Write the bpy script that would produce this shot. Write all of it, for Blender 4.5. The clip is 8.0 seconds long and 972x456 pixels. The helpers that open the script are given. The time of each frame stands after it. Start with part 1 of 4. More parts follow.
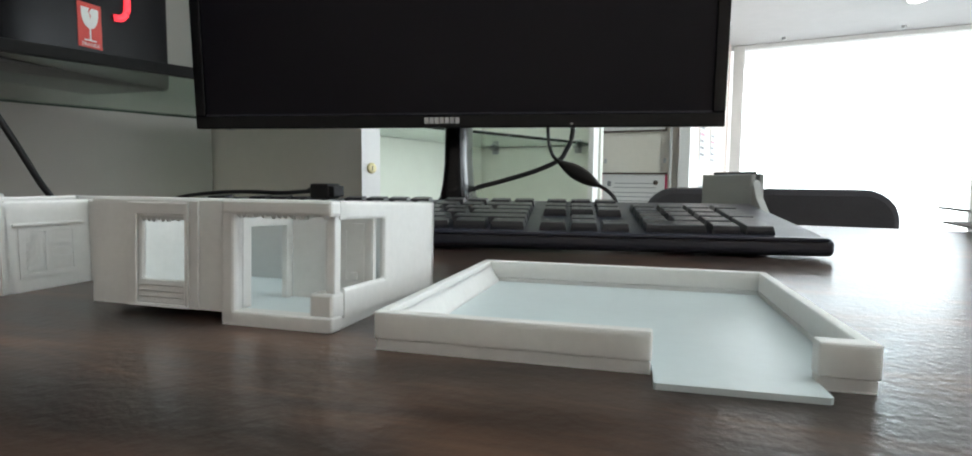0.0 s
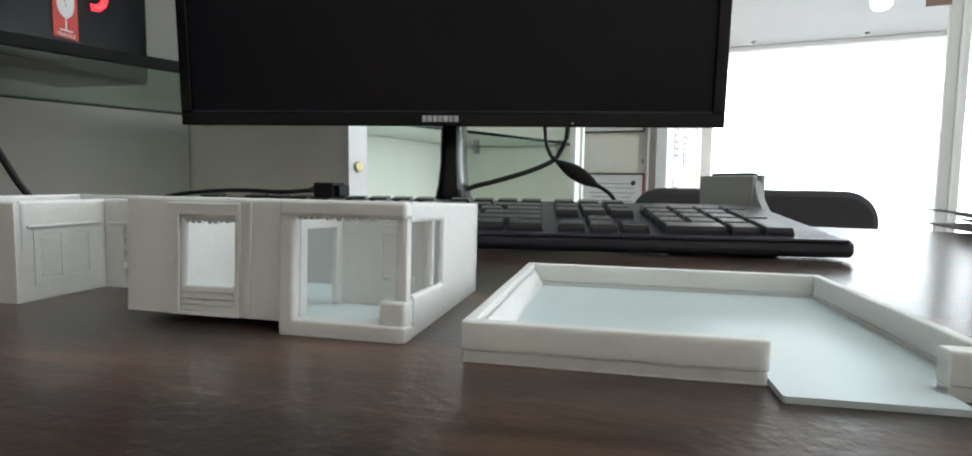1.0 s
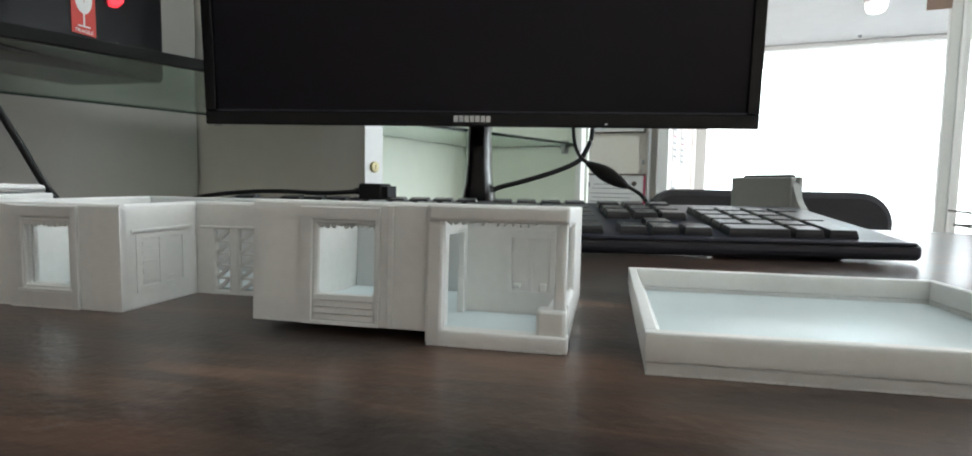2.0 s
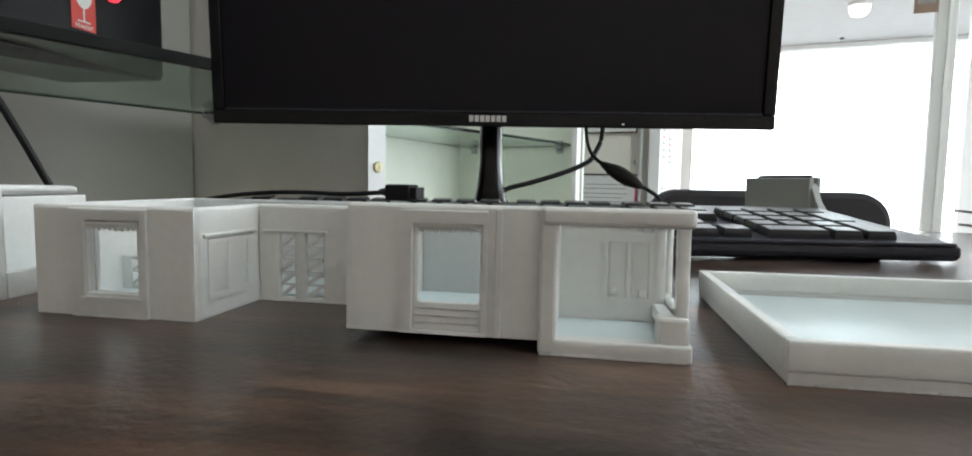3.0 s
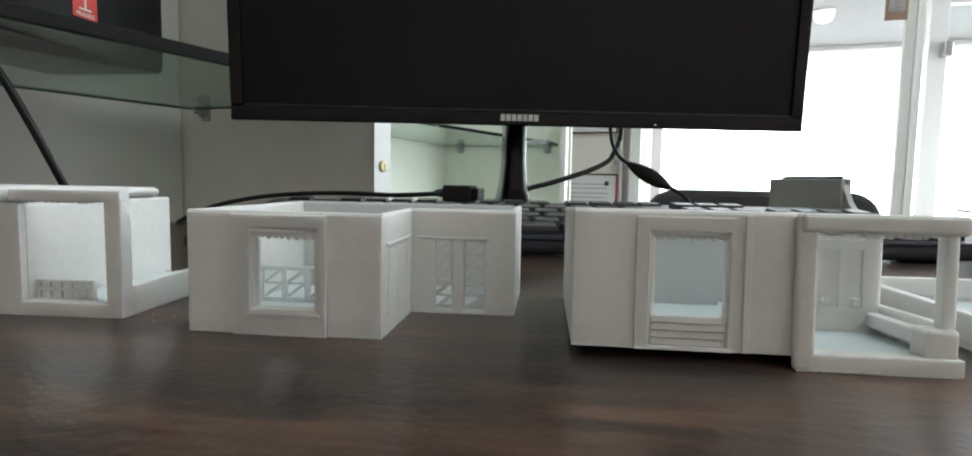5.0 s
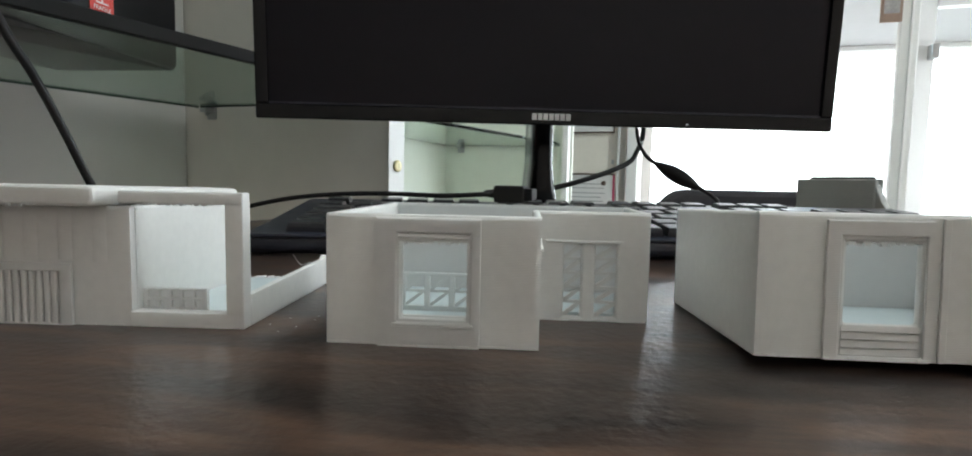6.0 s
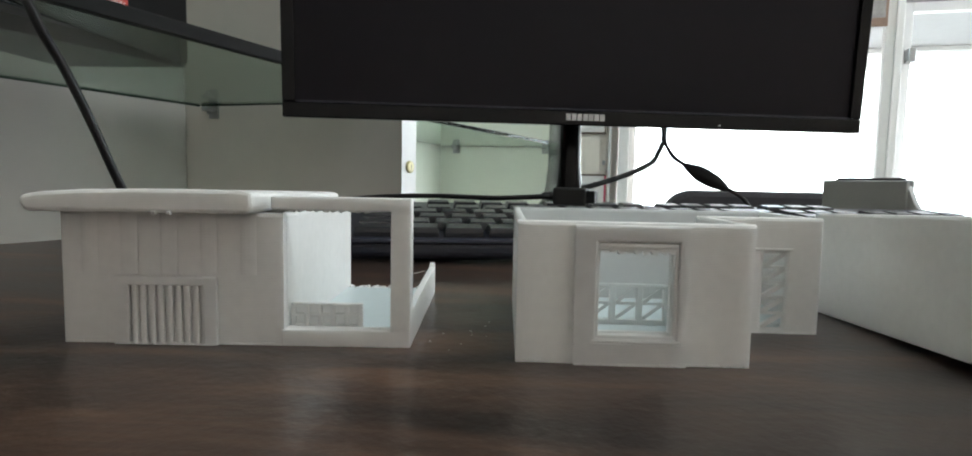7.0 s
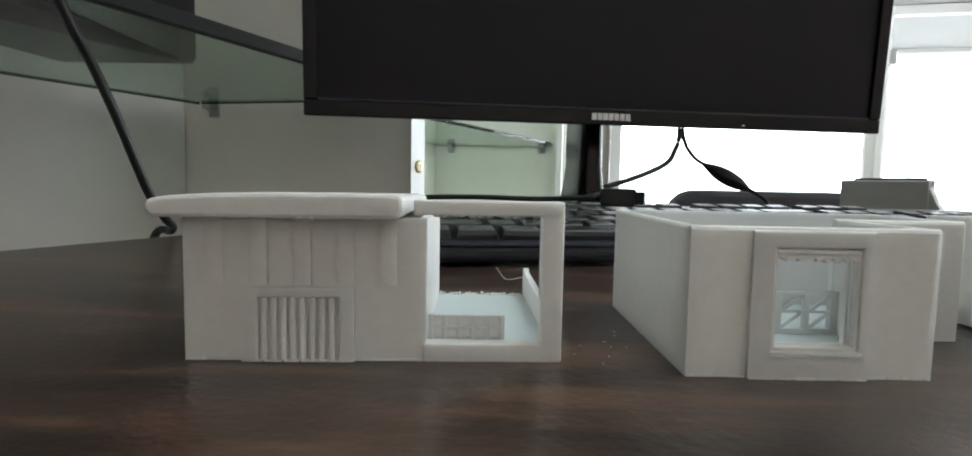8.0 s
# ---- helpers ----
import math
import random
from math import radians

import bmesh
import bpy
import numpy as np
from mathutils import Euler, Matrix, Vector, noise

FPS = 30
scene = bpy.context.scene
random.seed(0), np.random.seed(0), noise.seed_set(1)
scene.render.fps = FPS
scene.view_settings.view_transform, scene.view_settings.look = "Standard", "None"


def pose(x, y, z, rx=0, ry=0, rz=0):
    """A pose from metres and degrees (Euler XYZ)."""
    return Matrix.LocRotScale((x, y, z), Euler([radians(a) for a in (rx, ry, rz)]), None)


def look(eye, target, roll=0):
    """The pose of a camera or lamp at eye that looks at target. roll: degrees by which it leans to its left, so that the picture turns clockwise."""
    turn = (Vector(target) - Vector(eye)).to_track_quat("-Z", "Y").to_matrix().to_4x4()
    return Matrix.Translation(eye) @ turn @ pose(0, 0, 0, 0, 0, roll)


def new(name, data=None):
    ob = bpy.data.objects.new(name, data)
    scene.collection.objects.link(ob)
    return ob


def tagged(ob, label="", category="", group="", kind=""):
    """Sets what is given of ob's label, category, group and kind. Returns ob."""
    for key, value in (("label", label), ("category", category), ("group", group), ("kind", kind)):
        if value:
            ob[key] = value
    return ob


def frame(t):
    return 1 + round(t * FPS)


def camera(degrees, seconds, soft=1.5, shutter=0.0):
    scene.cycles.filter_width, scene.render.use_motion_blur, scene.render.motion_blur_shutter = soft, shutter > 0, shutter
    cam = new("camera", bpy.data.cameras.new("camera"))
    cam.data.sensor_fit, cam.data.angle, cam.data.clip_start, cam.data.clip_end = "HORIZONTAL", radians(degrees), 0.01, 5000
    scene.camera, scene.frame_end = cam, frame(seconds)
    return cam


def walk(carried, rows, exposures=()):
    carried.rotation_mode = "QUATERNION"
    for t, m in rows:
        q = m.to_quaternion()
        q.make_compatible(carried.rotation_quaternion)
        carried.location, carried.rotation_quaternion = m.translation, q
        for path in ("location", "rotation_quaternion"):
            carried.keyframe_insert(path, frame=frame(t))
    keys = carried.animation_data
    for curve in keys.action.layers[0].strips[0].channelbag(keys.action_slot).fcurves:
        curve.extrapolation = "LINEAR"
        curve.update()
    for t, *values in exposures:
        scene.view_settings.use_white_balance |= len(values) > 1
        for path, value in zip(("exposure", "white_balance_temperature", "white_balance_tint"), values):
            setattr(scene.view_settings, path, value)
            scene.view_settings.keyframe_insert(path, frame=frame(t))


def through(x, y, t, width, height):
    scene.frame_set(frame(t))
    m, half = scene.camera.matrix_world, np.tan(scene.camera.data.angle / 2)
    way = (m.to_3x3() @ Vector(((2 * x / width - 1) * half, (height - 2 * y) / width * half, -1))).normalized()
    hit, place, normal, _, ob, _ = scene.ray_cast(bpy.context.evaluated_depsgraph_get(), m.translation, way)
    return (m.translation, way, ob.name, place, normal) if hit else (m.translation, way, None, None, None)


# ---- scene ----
LENS = 81.0
cam = camera(LENS, 8.0, soft=1.8)
# seconds, eye x, y, z, yaw, pitch, lean to the left
ROWS = [
    (0.0, 0.02280, 0.02953, 0.04195, 17.523, -4.676, 0.523),
    (0.2, 0.01747, 0.02955, 0.04197, 16.490, -4.688, 0.631),
    (0.5, 0.00938, 0.02914, 0.04168, 15.279, -4.660, 0.807),
    (0.7, 0.00380, 0.02980, 0.04180, 14.796, -4.675, 0.810),
    (1.0, -0.00761, 0.02955, 0.04189, 14.524, -4.700, 0.836),
    (1.2, -0.01320, 0.02983, 0.04191, 14.371, -4.686, 0.857),
    (1.5, -0.02530, 0.02717, 0.04197, 14.015, -4.667, 0.931),
    (1.7, -0.03603, 0.02582, 0.04212, 13.737, -4.667, 0.953),
    (2.8, -0.08022, 0.02490, 0.04212, 11.960, -4.659, 0.978),
    (3.0, -0.08471, 0.02471, 0.04217, 11.525, -4.649, 0.964),
    (3.2, -0.09007, 0.02456, 0.04223, 10.997, -4.656, 0.991),
    (3.5, -0.09969, 0.02412, 0.04216, 10.148, -4.640, 0.989),
    (4.0, -0.11912, 0.02412, 0.04201, 9.009, -4.611, 0.999),
    (4.5, -0.13510, 0.02524, 0.04215, 8.207, -4.678, 1.029),
    (4.7, -0.14165, 0.02464, 0.04223, 8.018, -4.679, 1.048),
    (5.8, -0.18917, 0.02761, 0.04187, 6.288, -4.689, 1.139),
    (6.0, -0.19863, 0.02838, 0.04180, 5.993, -4.691, 1.128),
    (6.2, -0.20940, 0.02980, 0.04173, 5.748, -4.686, 1.159),
    (6.5, -0.22593, 0.03035, 0.04189, 5.078, -4.657, 1.097),
    (6.7, -0.23694, 0.03267, 0.04180, 4.532, -4.641, 1.073),
    (7.0, -0.25289, 0.03559, 0.04178, 3.514, -4.605, 1.093),
    (7.2, -0.26230, 0.03802, 0.04176, 3.020, -4.607, 1.061),
    (7.5, -0.27666, 0.04066, 0.04168, 2.366, -4.617, 1.049),
    (8.0, -0.29453, 0.04322, 0.04171, 1.471, -4.612, 1.062),
]
walk(cam, [(t, pose(x, y, z, 90 + pitch, -lean, yaw)) for t, x, y, z, yaw, pitch, lean in ROWS], [(0.0, 0.0), (3.0, 0.05), (4.5, 0.08), (7.0, 0.22), (8.0, 0.28)])

# ---------------------------------------------------------------- world and large lights
world = bpy.data.worlds.new("overcast_day")
scene.world = world
world.use_nodes = True
wn = world.node_tree
sky = wn.nodes.new("ShaderNodeTexSky")
sky.sky_type = "NISHITA"
sky.sun_disc = False
sky.sun_elevation, sky.sun_rotation = radians(48), radians(40)
wn.nodes["Background"].inputs[1].default_value = 0.12
wn.links.new(sky.outputs[0], wn.nodes["Background"].inputs[0])

UX = Vector((0.983, -0.182, 0))
UY = Vector((0.182, 0.983, 0))


def area_light(name, place, target, sx, sy, watts, colour):
    d = bpy.data.lights.new(name, "AREA")
    d.shape, d.size, d.size_y, d.energy, d.color = "RECTANGLE", sx, sy, watts, colour
    ob = new(name, d)
    ob.matrix_world = look(place, target)
    return ob


# daylight of the shop window and of the glazed entrance
area_light("window_daylight", (1.30, 3.36, 0.10), (1.10, 2.3, -0.05), 1.8, 1.15, 27, (0.83, 0.93, 1.0))
area_light("entrance_daylight", (2.05, 1.55, 0.30), (0.2, 0.6, 0.0), 1.5, 1.6, 31, (0.83, 0.93, 1.0))


def disk_light(place, watts, size):
    d = bpy.data.lights.new("lamp_light", "AREA")
    d.shape, d.size, d.energy, d.color = "DISK", size, watts, (0.575, 0.875, 0.99)
    ob = new("lamp_light", d)
    ob.matrix_world = look(place, (place[0], place[1], place[2] - 1))
    return ob


# ---------------------------------------------------------------- materials
def material(name, colour, rough=0.5, metal=0.0, vary=0.06, scale=30.0, bump=0.0, bump_scale=200.0, spec=0.5, stretch=(1, 1, 1), emit=None, strength=0.0, coat=0.0):
    """Base colour broken up by two scales of noise, with a fine relief."""
    m = bpy.data.materials.new(name)
    m.use_nodes = True
    nt = m.node_tree
    b = nt.nodes["Principled BSDF"]
    b.inputs["Roughness"].default_value = rough
    b.inputs["Metallic"].default_value = metal
    b.inputs["Specular IOR Level"].default_value = spec
    b.inputs["Coat Weight"].default_value = coat
    co = nt.nodes.new("ShaderNodeTexCoord")
    mp = nt.nodes.new("ShaderNodeMapping")
    mp.inputs["Scale"].default_value = stretch
    nt.links.new(co.outputs["Object"], mp.inputs[0])
    n1 = nt.nodes.new("ShaderNodeTexNoise")
    n1.inputs["Scale"].default_value = scale
    n1.inputs["Detail"].default_value = 6
    n2 = nt.nodes.new("ShaderNodeTexNoise")
    n2.inputs["Scale"].default_value = scale * 9
    n2.inputs["Detail"].default_value = 3
    for n in (n1, n2):
        nt.links.new(mp.outputs[0], n.inputs["Vector"])
    add = nt.nodes.new("ShaderNodeMath")
    add.operation = "ADD"
    nt.links.new(n1.outputs[0], add.inputs[0])
    nt.links.new(n2.outputs[0], add.inputs[1])
    ramp = nt.nodes.new("ShaderNodeMapRange")
    ramp.inputs[1].default_value, ramp.inputs[2].default_value = 0.6, 1.4
    ramp.inputs[3].default_value, ramp.inputs[4].default_value = 1 - vary, 1 + vary
    nt.links.new(add.outputs[0], ramp.inputs[0])
    mul = nt.nodes.new("ShaderNodeVectorMath")
    mul.operation = "SCALE"
    mul.inputs[0].default_value = colour
    nt.links.new(ramp.outputs[0], mul.inputs["Scale"])
    nt.links.new(mul.outputs[0], b.inputs["Base Color"])
    rr = nt.nodes.new("ShaderNodeMapRange")
    rr.inputs[3].default_value, rr.inputs[4].default_value = max(0.02, rough - 0.06), min(1, rough + 0.06)
    nt.links.new(n1.outputs[0], rr.inputs[0])
    nt.links.new(rr.outputs[0], b.inputs["Roughness"])
    if bump:
        bp = nt.nodes.new("ShaderNodeBump")
        n3 = nt.nodes.new("ShaderNodeTexNoise")
        n3.inputs["Scale"].default_value = bump_scale
        n3.inputs["Detail"].default_value = 4
        nt.links.new(mp.outputs[0], n3.inputs["Vector"])
        nt.links.new(n3.outputs[0], bp.inputs["Height"])
        bp.inputs["Strength"].default_value = bump
        bp.inputs["Distance"].default_value = 0.0006
        nt.links.new(bp.outputs[0], b.inputs["Normal"])
    if emit:
        b.inputs["Emission Color"].default_value = (*emit, 1)
        b.inputs["Emission Strength"].default_value = strength
    return m


def printed_plastic(name, colour, glow=0.9, depth=0.0026):
    """White filament: fine horizontal layers, slightly waxy, faint blotches."""
    m = material(name, colour, rough=0.52, vary=0.045, scale=40, spec=0.35)
    nt = m.node_tree
    b = nt.nodes["Principled BSDF"]
    b.inputs["Subsurface Weight"].default_value = glow
    b.inputs["Subsurface Radius"].default_value = (1.0, 1.0, 1.0)
    b.inputs["Subsurface Scale"].default_value = depth
    co = nt.nodes.new("ShaderNodeTexCoord")
    wv = nt.nodes.new("ShaderNodeTexWave")
    wv.bands_direction = "Z"
    wv.inputs["Scale"].default_value = 800
    wv.inputs["Distortion"].default_value = 1.5
    wv.inputs["Detail"].default_value = 2
    wv.inputs["Detail Scale"].default_value = 0.4
    nz = nt.nodes.new("ShaderNodeTexNoise")
    nz.inputs["Scale"].default_value = 240
    mp = nt.nodes.new("ShaderNodeMapping")
    mp.inputs["Scale"].default_value = (0.3, 0.3, 2.0)
    nt.links.new(co.outputs["Object"], wv.inputs[0])
    nt.links.new(co.outputs["Object"], mp.inputs[0])
    nt.links.new(mp.outputs[0], nz.inputs[0])
    mx = nt.nodes.new("ShaderNodeMath")
    mx.operation = "MULTIPLY_ADD"
    mx.inputs[1].default_value = 0.35
    nt.links.new(wv.outputs[1], mx.inputs[0])
    nt.links.new(nz.outputs[0], mx.inputs[2])
    bp = nt.nodes.new("ShaderNodeBump")
    bp.inputs["Strength"].default_value = 0.2
    bp.inputs["Distance"].default_value = 0.0004
    nt.links.new(mx.outputs[0], bp.inputs["Height"])
    nt.links.new(bp.outputs[0], b.inputs["Normal"])
    return m


def wood_laminate():
    m = bpy.data.materials.new("dark_walnut_laminate")
    m.use_nodes = True
    nt = m.node_tree
    b = nt.nodes["Principled BSDF"]
    co = nt.nodes.new("ShaderNodeTexCoord")
    mp = nt.nodes.new("ShaderNodeMapping")
    mp.inputs["Rotation"].default_value = (0, 0, radians(-7))
    mp.inputs["Scale"].default_value = (1.5, 8.0, 1.0)
    nt.links.new(co.outputs["Object"], mp.inputs[0])
    n1 = nt.nodes.new("ShaderNodeTexNoise")
    n1.inputs["Scale"].default_value = 6.5
    n1.inputs["Detail"].default_value = 6
    n1.inputs["Roughness"].default_value = 0.55
    n1.inputs["Distortion"].default_value = 0.6
    nt.links.new(mp.outputs[0], n1.inputs["Vector"])
    mp2 = nt.nodes.new("ShaderNodeMapping")
    mp2.inputs["Rotation"].default_value = (0, 0, radians(-7))
    mp2.inputs["Scale"].default_value = (8.0, 170.0, 1.0)
    nt.links.new(co.outputs["Object"], mp2.inputs[0])
    n2 = nt.nodes.new("ShaderNodeTexNoise")
    n2.inputs["Scale"].default_value = 4.0
    n2.inputs["Detail"].default_value = 5
    nt.links.new(mp2.outputs[0], n2.inputs["Vector"])
    mix = nt.nodes.new("ShaderNodeMath")
    mix.operation = "MULTIPLY_ADD"
    mix.inputs[1].default_value = 0.11
    nt.links.new(n2.outputs[0], mix.inputs[0])
    nt.links.new(n1.outputs[0], mix.inputs[2])
    ramp = nt.nodes.new("ShaderNodeValToRGB")
    e = ramp.color_ramp.elements
    e[0].position, e[0].color = 0.42, (0.0185, 0.0106, 0.0082, 1)
    e[1].position, e[1].color = 0.74, (0.132, 0.070, 0.044, 1)
    mid = ramp.color_ramp.elements.new(0.58)
    mid.color = (0.051, 0.0268, 0.0178, 1)
    nt.links.new(mix.outputs[0], ramp.inputs[0])
    nt.links.new(ramp.outputs[0], b.inputs["Base Color"])
    rr = nt.nodes.new("ShaderNodeMapRange")
    rr.inputs[3].default_value, rr.inputs[4].default_value = 0.34, 0.52
    nt.links.new(n1.outputs[0], rr.inputs[0])
    nt.links.new(rr.outputs[0], b.inputs["Roughness"])
    n3 = nt.nodes.new("ShaderNodeTexNoise")
    n3.inputs["Scale"].default_value = 340
    n3.inputs["Detail"].default_value = 3
    nt.links.new(co.outputs["Object"], n3.inputs["Vector"])
    bp = nt.nodes.new("ShaderNodeBump")
    bp.inputs["Strength"].default_value = 0.36
    bp.inputs["Distance"].default_value = 0.0006
    nt.links.new(n3.outputs[0], bp.inputs["Height"])
    nt.links.new(bp.outputs[0], b.inputs["Normal"])
    b.inputs["Coat Weight"].default_value = 0.42
    b.inputs["Coat Roughness"].default_value = 0.15
    nt.links.new(bp.outputs[0], b.inputs["Coat Normal"])
    return m


def glass_material(name, tint, rough=0.02, ior=1.45):
    m = bpy.data.materials.new(name)
    m.use_nodes = True
    b = m.node_tree.nodes["Principled BSDF"]
    b.inputs["Base Color"].default_value = (*tint, 1)
    b.inputs["Transmission Weight"].default_value = 1.0
    b.inputs["Roughness"].default_value = rough
    b.inputs["IOR"].default_value = ior
    return m


MAT_PRINT = printed_plastic("white_printed_plastic", (0.80, 0.795, 0.77))
MAT_RELIEF = printed_plastic("white_printed_relief", (0.80, 0.795, 0.77), 0.2, 0.0003)


def thin_print(name, colour, through):
    """The same filament in thin walls, which let daylight through."""
    m = printed_plastic(name, colour, 0.0)
    nt = m.node_tree
    b, out = nt.nodes["Principled BSDF"], nt.nodes["Material Output"]
    tr = nt.nodes.new("ShaderNodeBsdfTranslucent")
    tr.inputs[0].default_value = (*colour, 1)
    mix = nt.nodes.new("ShaderNodeMixShader")
    mix.inputs[0].default_value = through
    nt.links.new(b.outputs[0], mix.inputs[1])
    nt.links.new(tr.outputs[0], mix.inputs[2])
    nt.links.new(mix.outputs[0], out.inputs[0])
    return m


MAT_THIN = thin_print("thin_white_print", (0.84, 0.85, 0.84), 0.55)
MAT_LATTICE = thin_print("thin_lattice_print", (0.86, 0.87, 0.86), 0.75)
# smooth floor faces; the cool, dimmer light on them is in the colour
MAT_FLOOR_TINT = material("smooth_cool_lit_plastic", (0.66, 0.735, 0.745), rough=0.30, vary=0.03, scale=25, bump=0.05, bump_scale=500, spec=0.5)
MAT_DESK = wood_laminate()
# shade in the shelf niche is put into this darker board colour
MAT_WALL_SHADE = material("cabinet_board_shaded", (0.45, 0.435, 0.40), rough=0.7, vary=0.03, scale=3, bump=0.05, bump_scale=90)
MAT_PALE = material("pale_green_board", (0.80, 0.835, 0.745), rough=0.7, vary=0.03, scale=3, bump=0.05, bump_scale=90)
# the niche board again, made lighter in place of light on this side
MAT_PANEL_LIFT = material("grey_panel_lightened", (0.70, 0.675, 0.61), rough=0.7, vary=0.035, scale=4, bump=0.05, bump_scale=90)
# wall paint tinted warm so that the light it bounces turns warm
MAT_ROOM = material("warm_bounce_wall_paint", (0.825, 0.72, 0.655), rough=0.8, vary=0.03, scale=2.5, bump=0.1, bump_scale=60)
MAT_CEIL = material("ceiling_paint", (0.74, 0.74, 0.73), rough=0.85, vary=0.02, scale=2.5)
# white ceiling paint darkened, standing in for weaker light on the soffit
MAT_SOFFIT = material("soffit_paint_dimmed", (0.44, 0.435, 0.43), rough=0.85, vary=0.04, scale=2.5)
MAT_FLOOR = material("floor_tile", (0.55, 0.53, 0.50), rough=0.35, vary=0.06, scale=3)
MAT_TRIM = material("white_trim", (0.80, 0.80, 0.78), rough=0.45, vary=0.025, scale=12)
MAT_CREAM = material("cream_door_paint", (0.76, 0.72, 0.63), rough=0.5, vary=0.03, scale=8)
MAT_BLACK = material("black_plastic", (0.008, 0.008, 0.009), rough=0.42, vary=0.15, scale=80, bump=0.08, bump_scale=900, spec=0.3)
MAT_GLOSS = material("glossy_black_bezel", (0.005, 0.005, 0.006), rough=0.22, vary=0.1, scale=40, spec=0.25)
MAT_SCREEN = material("matt_dark_screen", (0.0044, 0.0032, 0.0066), rough=0.36, vary=0.05, scale=15, spec=0.22)
# both blacks raised, the shell blued, to carry veiling glare and window reflections
MAT_KEYS = material("black_keycap_glare_lifted", (0.021, 0.021, 0.025), rough=0.30, vary=0.15, scale=120, bump=0.12, bump_scale=1500)
MAT_KEYBODY = material("black_shell_glare_lifted", (0.021, 0.023, 0.036), rough=0.34, vary=0.12, scale=60, bump=0.1, bump_scale=1300)
MAT_LEGEND = material("legend_print", (0.55, 0.55, 0.55), rough=0.5)
MAT_SILVER = material("silver_mark", (0.62, 0.62, 0.62), rough=0.35, metal=0.3)
MAT_RUBBER = material("cable_rubber", (0.010, 0.010, 0.010), rough=0.5, vary=0.15, scale=60)
# window glare veiling the chair is put into a lighter fabric colour
MAT_CHAIR = material("dark_fabric_glare_lifted", (0.045, 0.042, 0.047), rough=0.85, vary=0.2, scale=40, bump=0.4, bump_scale=500)
MAT_STAND = material("grey_plastic", (0.46, 0.47, 0.45), rough=0.5, vary=0.05, scale=50, bump=0.08, bump_scale=700)
MAT_DARK = material("dark_insert", (0.03, 0.03, 0.032), rough=0.4)
MAT_RED = material("red_label", (0.62, 0.045, 0.03), rough=0.45, vary=0.06, scale=60)
MAT_WHITE = material("white_label_print", (0.78, 0.78, 0.76), rough=0.5)
MAT_LED = material("red_indicator", (0.35, 0.01, 0.015), rough=0.3, emit=(1.0, 0.05, 0.07), strength=1.6)
MAT_RAIL = material("dark_shelf_rail", (0.016, 0.016, 0.016), rough=0.7, vary=0.12, scale=30, spec=0.2)
MAT_GLASS = glass_material("greenish_shelf_glass", (0.62, 0.74, 0.66), 0.03, 1.2)
MAT_EDGE = material("dark_green_glass_edge", (0.05, 0.075, 0.06), rough=0.2)
MAT_CLEAR = glass_material("clear_pane", (0.97, 0.99, 0.98), 0.0)
MAT_STEEL = material("brushed_steel", (0.45, 0.46, 0.46), rough=0.32, metal=1.0, vary=0.08, scale=80)
MAT_BRASS = material("brass_lock", (0.60, 0.54, 0.30), rough=0.4, metal=0.3, vary=0.1, scale=120)
MAT_PAPER = material("white_paper", (0.72, 0.71, 0.69), rough=0.75, vary=0.04, scale=25)
MAT_PAPER2 = material("printed_magazine", (0.36, 0.34, 0.33), rough=0.5, vary=0.3, scale=35)
MAT_PINK = material("crimson_frame", (0.50, 0.05, 0.12), rough=0.4, vary=0.05)
MAT_FRAME = material("dark_wood_frame", (0.08, 0.055, 0.04), rough=0.45, vary=0.15, scale=60)
MAT_INK = material("grey_print", (0.25, 0.25, 0.25), rough=0.7)
MAT_LAMP = material("lamp_diffuser", (0.8, 0.8, 0.78), rough=0.4, emit=(1.0, 0.97, 0.92), strength=3.0)
MAT_SIGN = material("brown_sign", (0.30, 0.20, 0.15), rough=0.6, vary=0.2, scale=40)


def backdrop_material():
    """Hazy daylight outside the shop window, with a pale suggestion of a street."""
    m = bpy.data.materials.new("bright_outdoors")
    m.use_nodes = True
    nt = m.node_tree
    nt.nodes.remove(nt.nodes["Principled BSDF"])
    em = nt.nodes.new("ShaderNodeEmission")
    co = nt.nodes.new("ShaderNodeTexCoord")
    nz = nt.nodes.new("ShaderNodeTexNoise")
    nz.inputs["Scale"].default_value = 1.4
    nz.inputs["Detail"].default_value = 3
    ramp = nt.nodes.new("ShaderNodeValToRGB")
    ramp.color_ramp.elements[0].position, ramp.color_ramp.elements[0].color = 0.3, (0.80, 0.86, 0.93, 1)
    ramp.color_ramp.elements[1].position, ramp.color_ramp.elements[1].color = 0.6, (1, 1, 1, 1)
    nt.links.new(co.outputs["Object"], nz.inputs[0])
    nt.links.new(nz.outputs[0], ramp.inputs[0])
    nt.links.new(ramp.outputs[0], em.inputs[0])
    em.inputs[1].default_value = 1.7
    nt.links.new(em.outputs[0], nt.nodes["Material Output"].inputs[0])
    return m


MAT_OUT = backdrop_material()


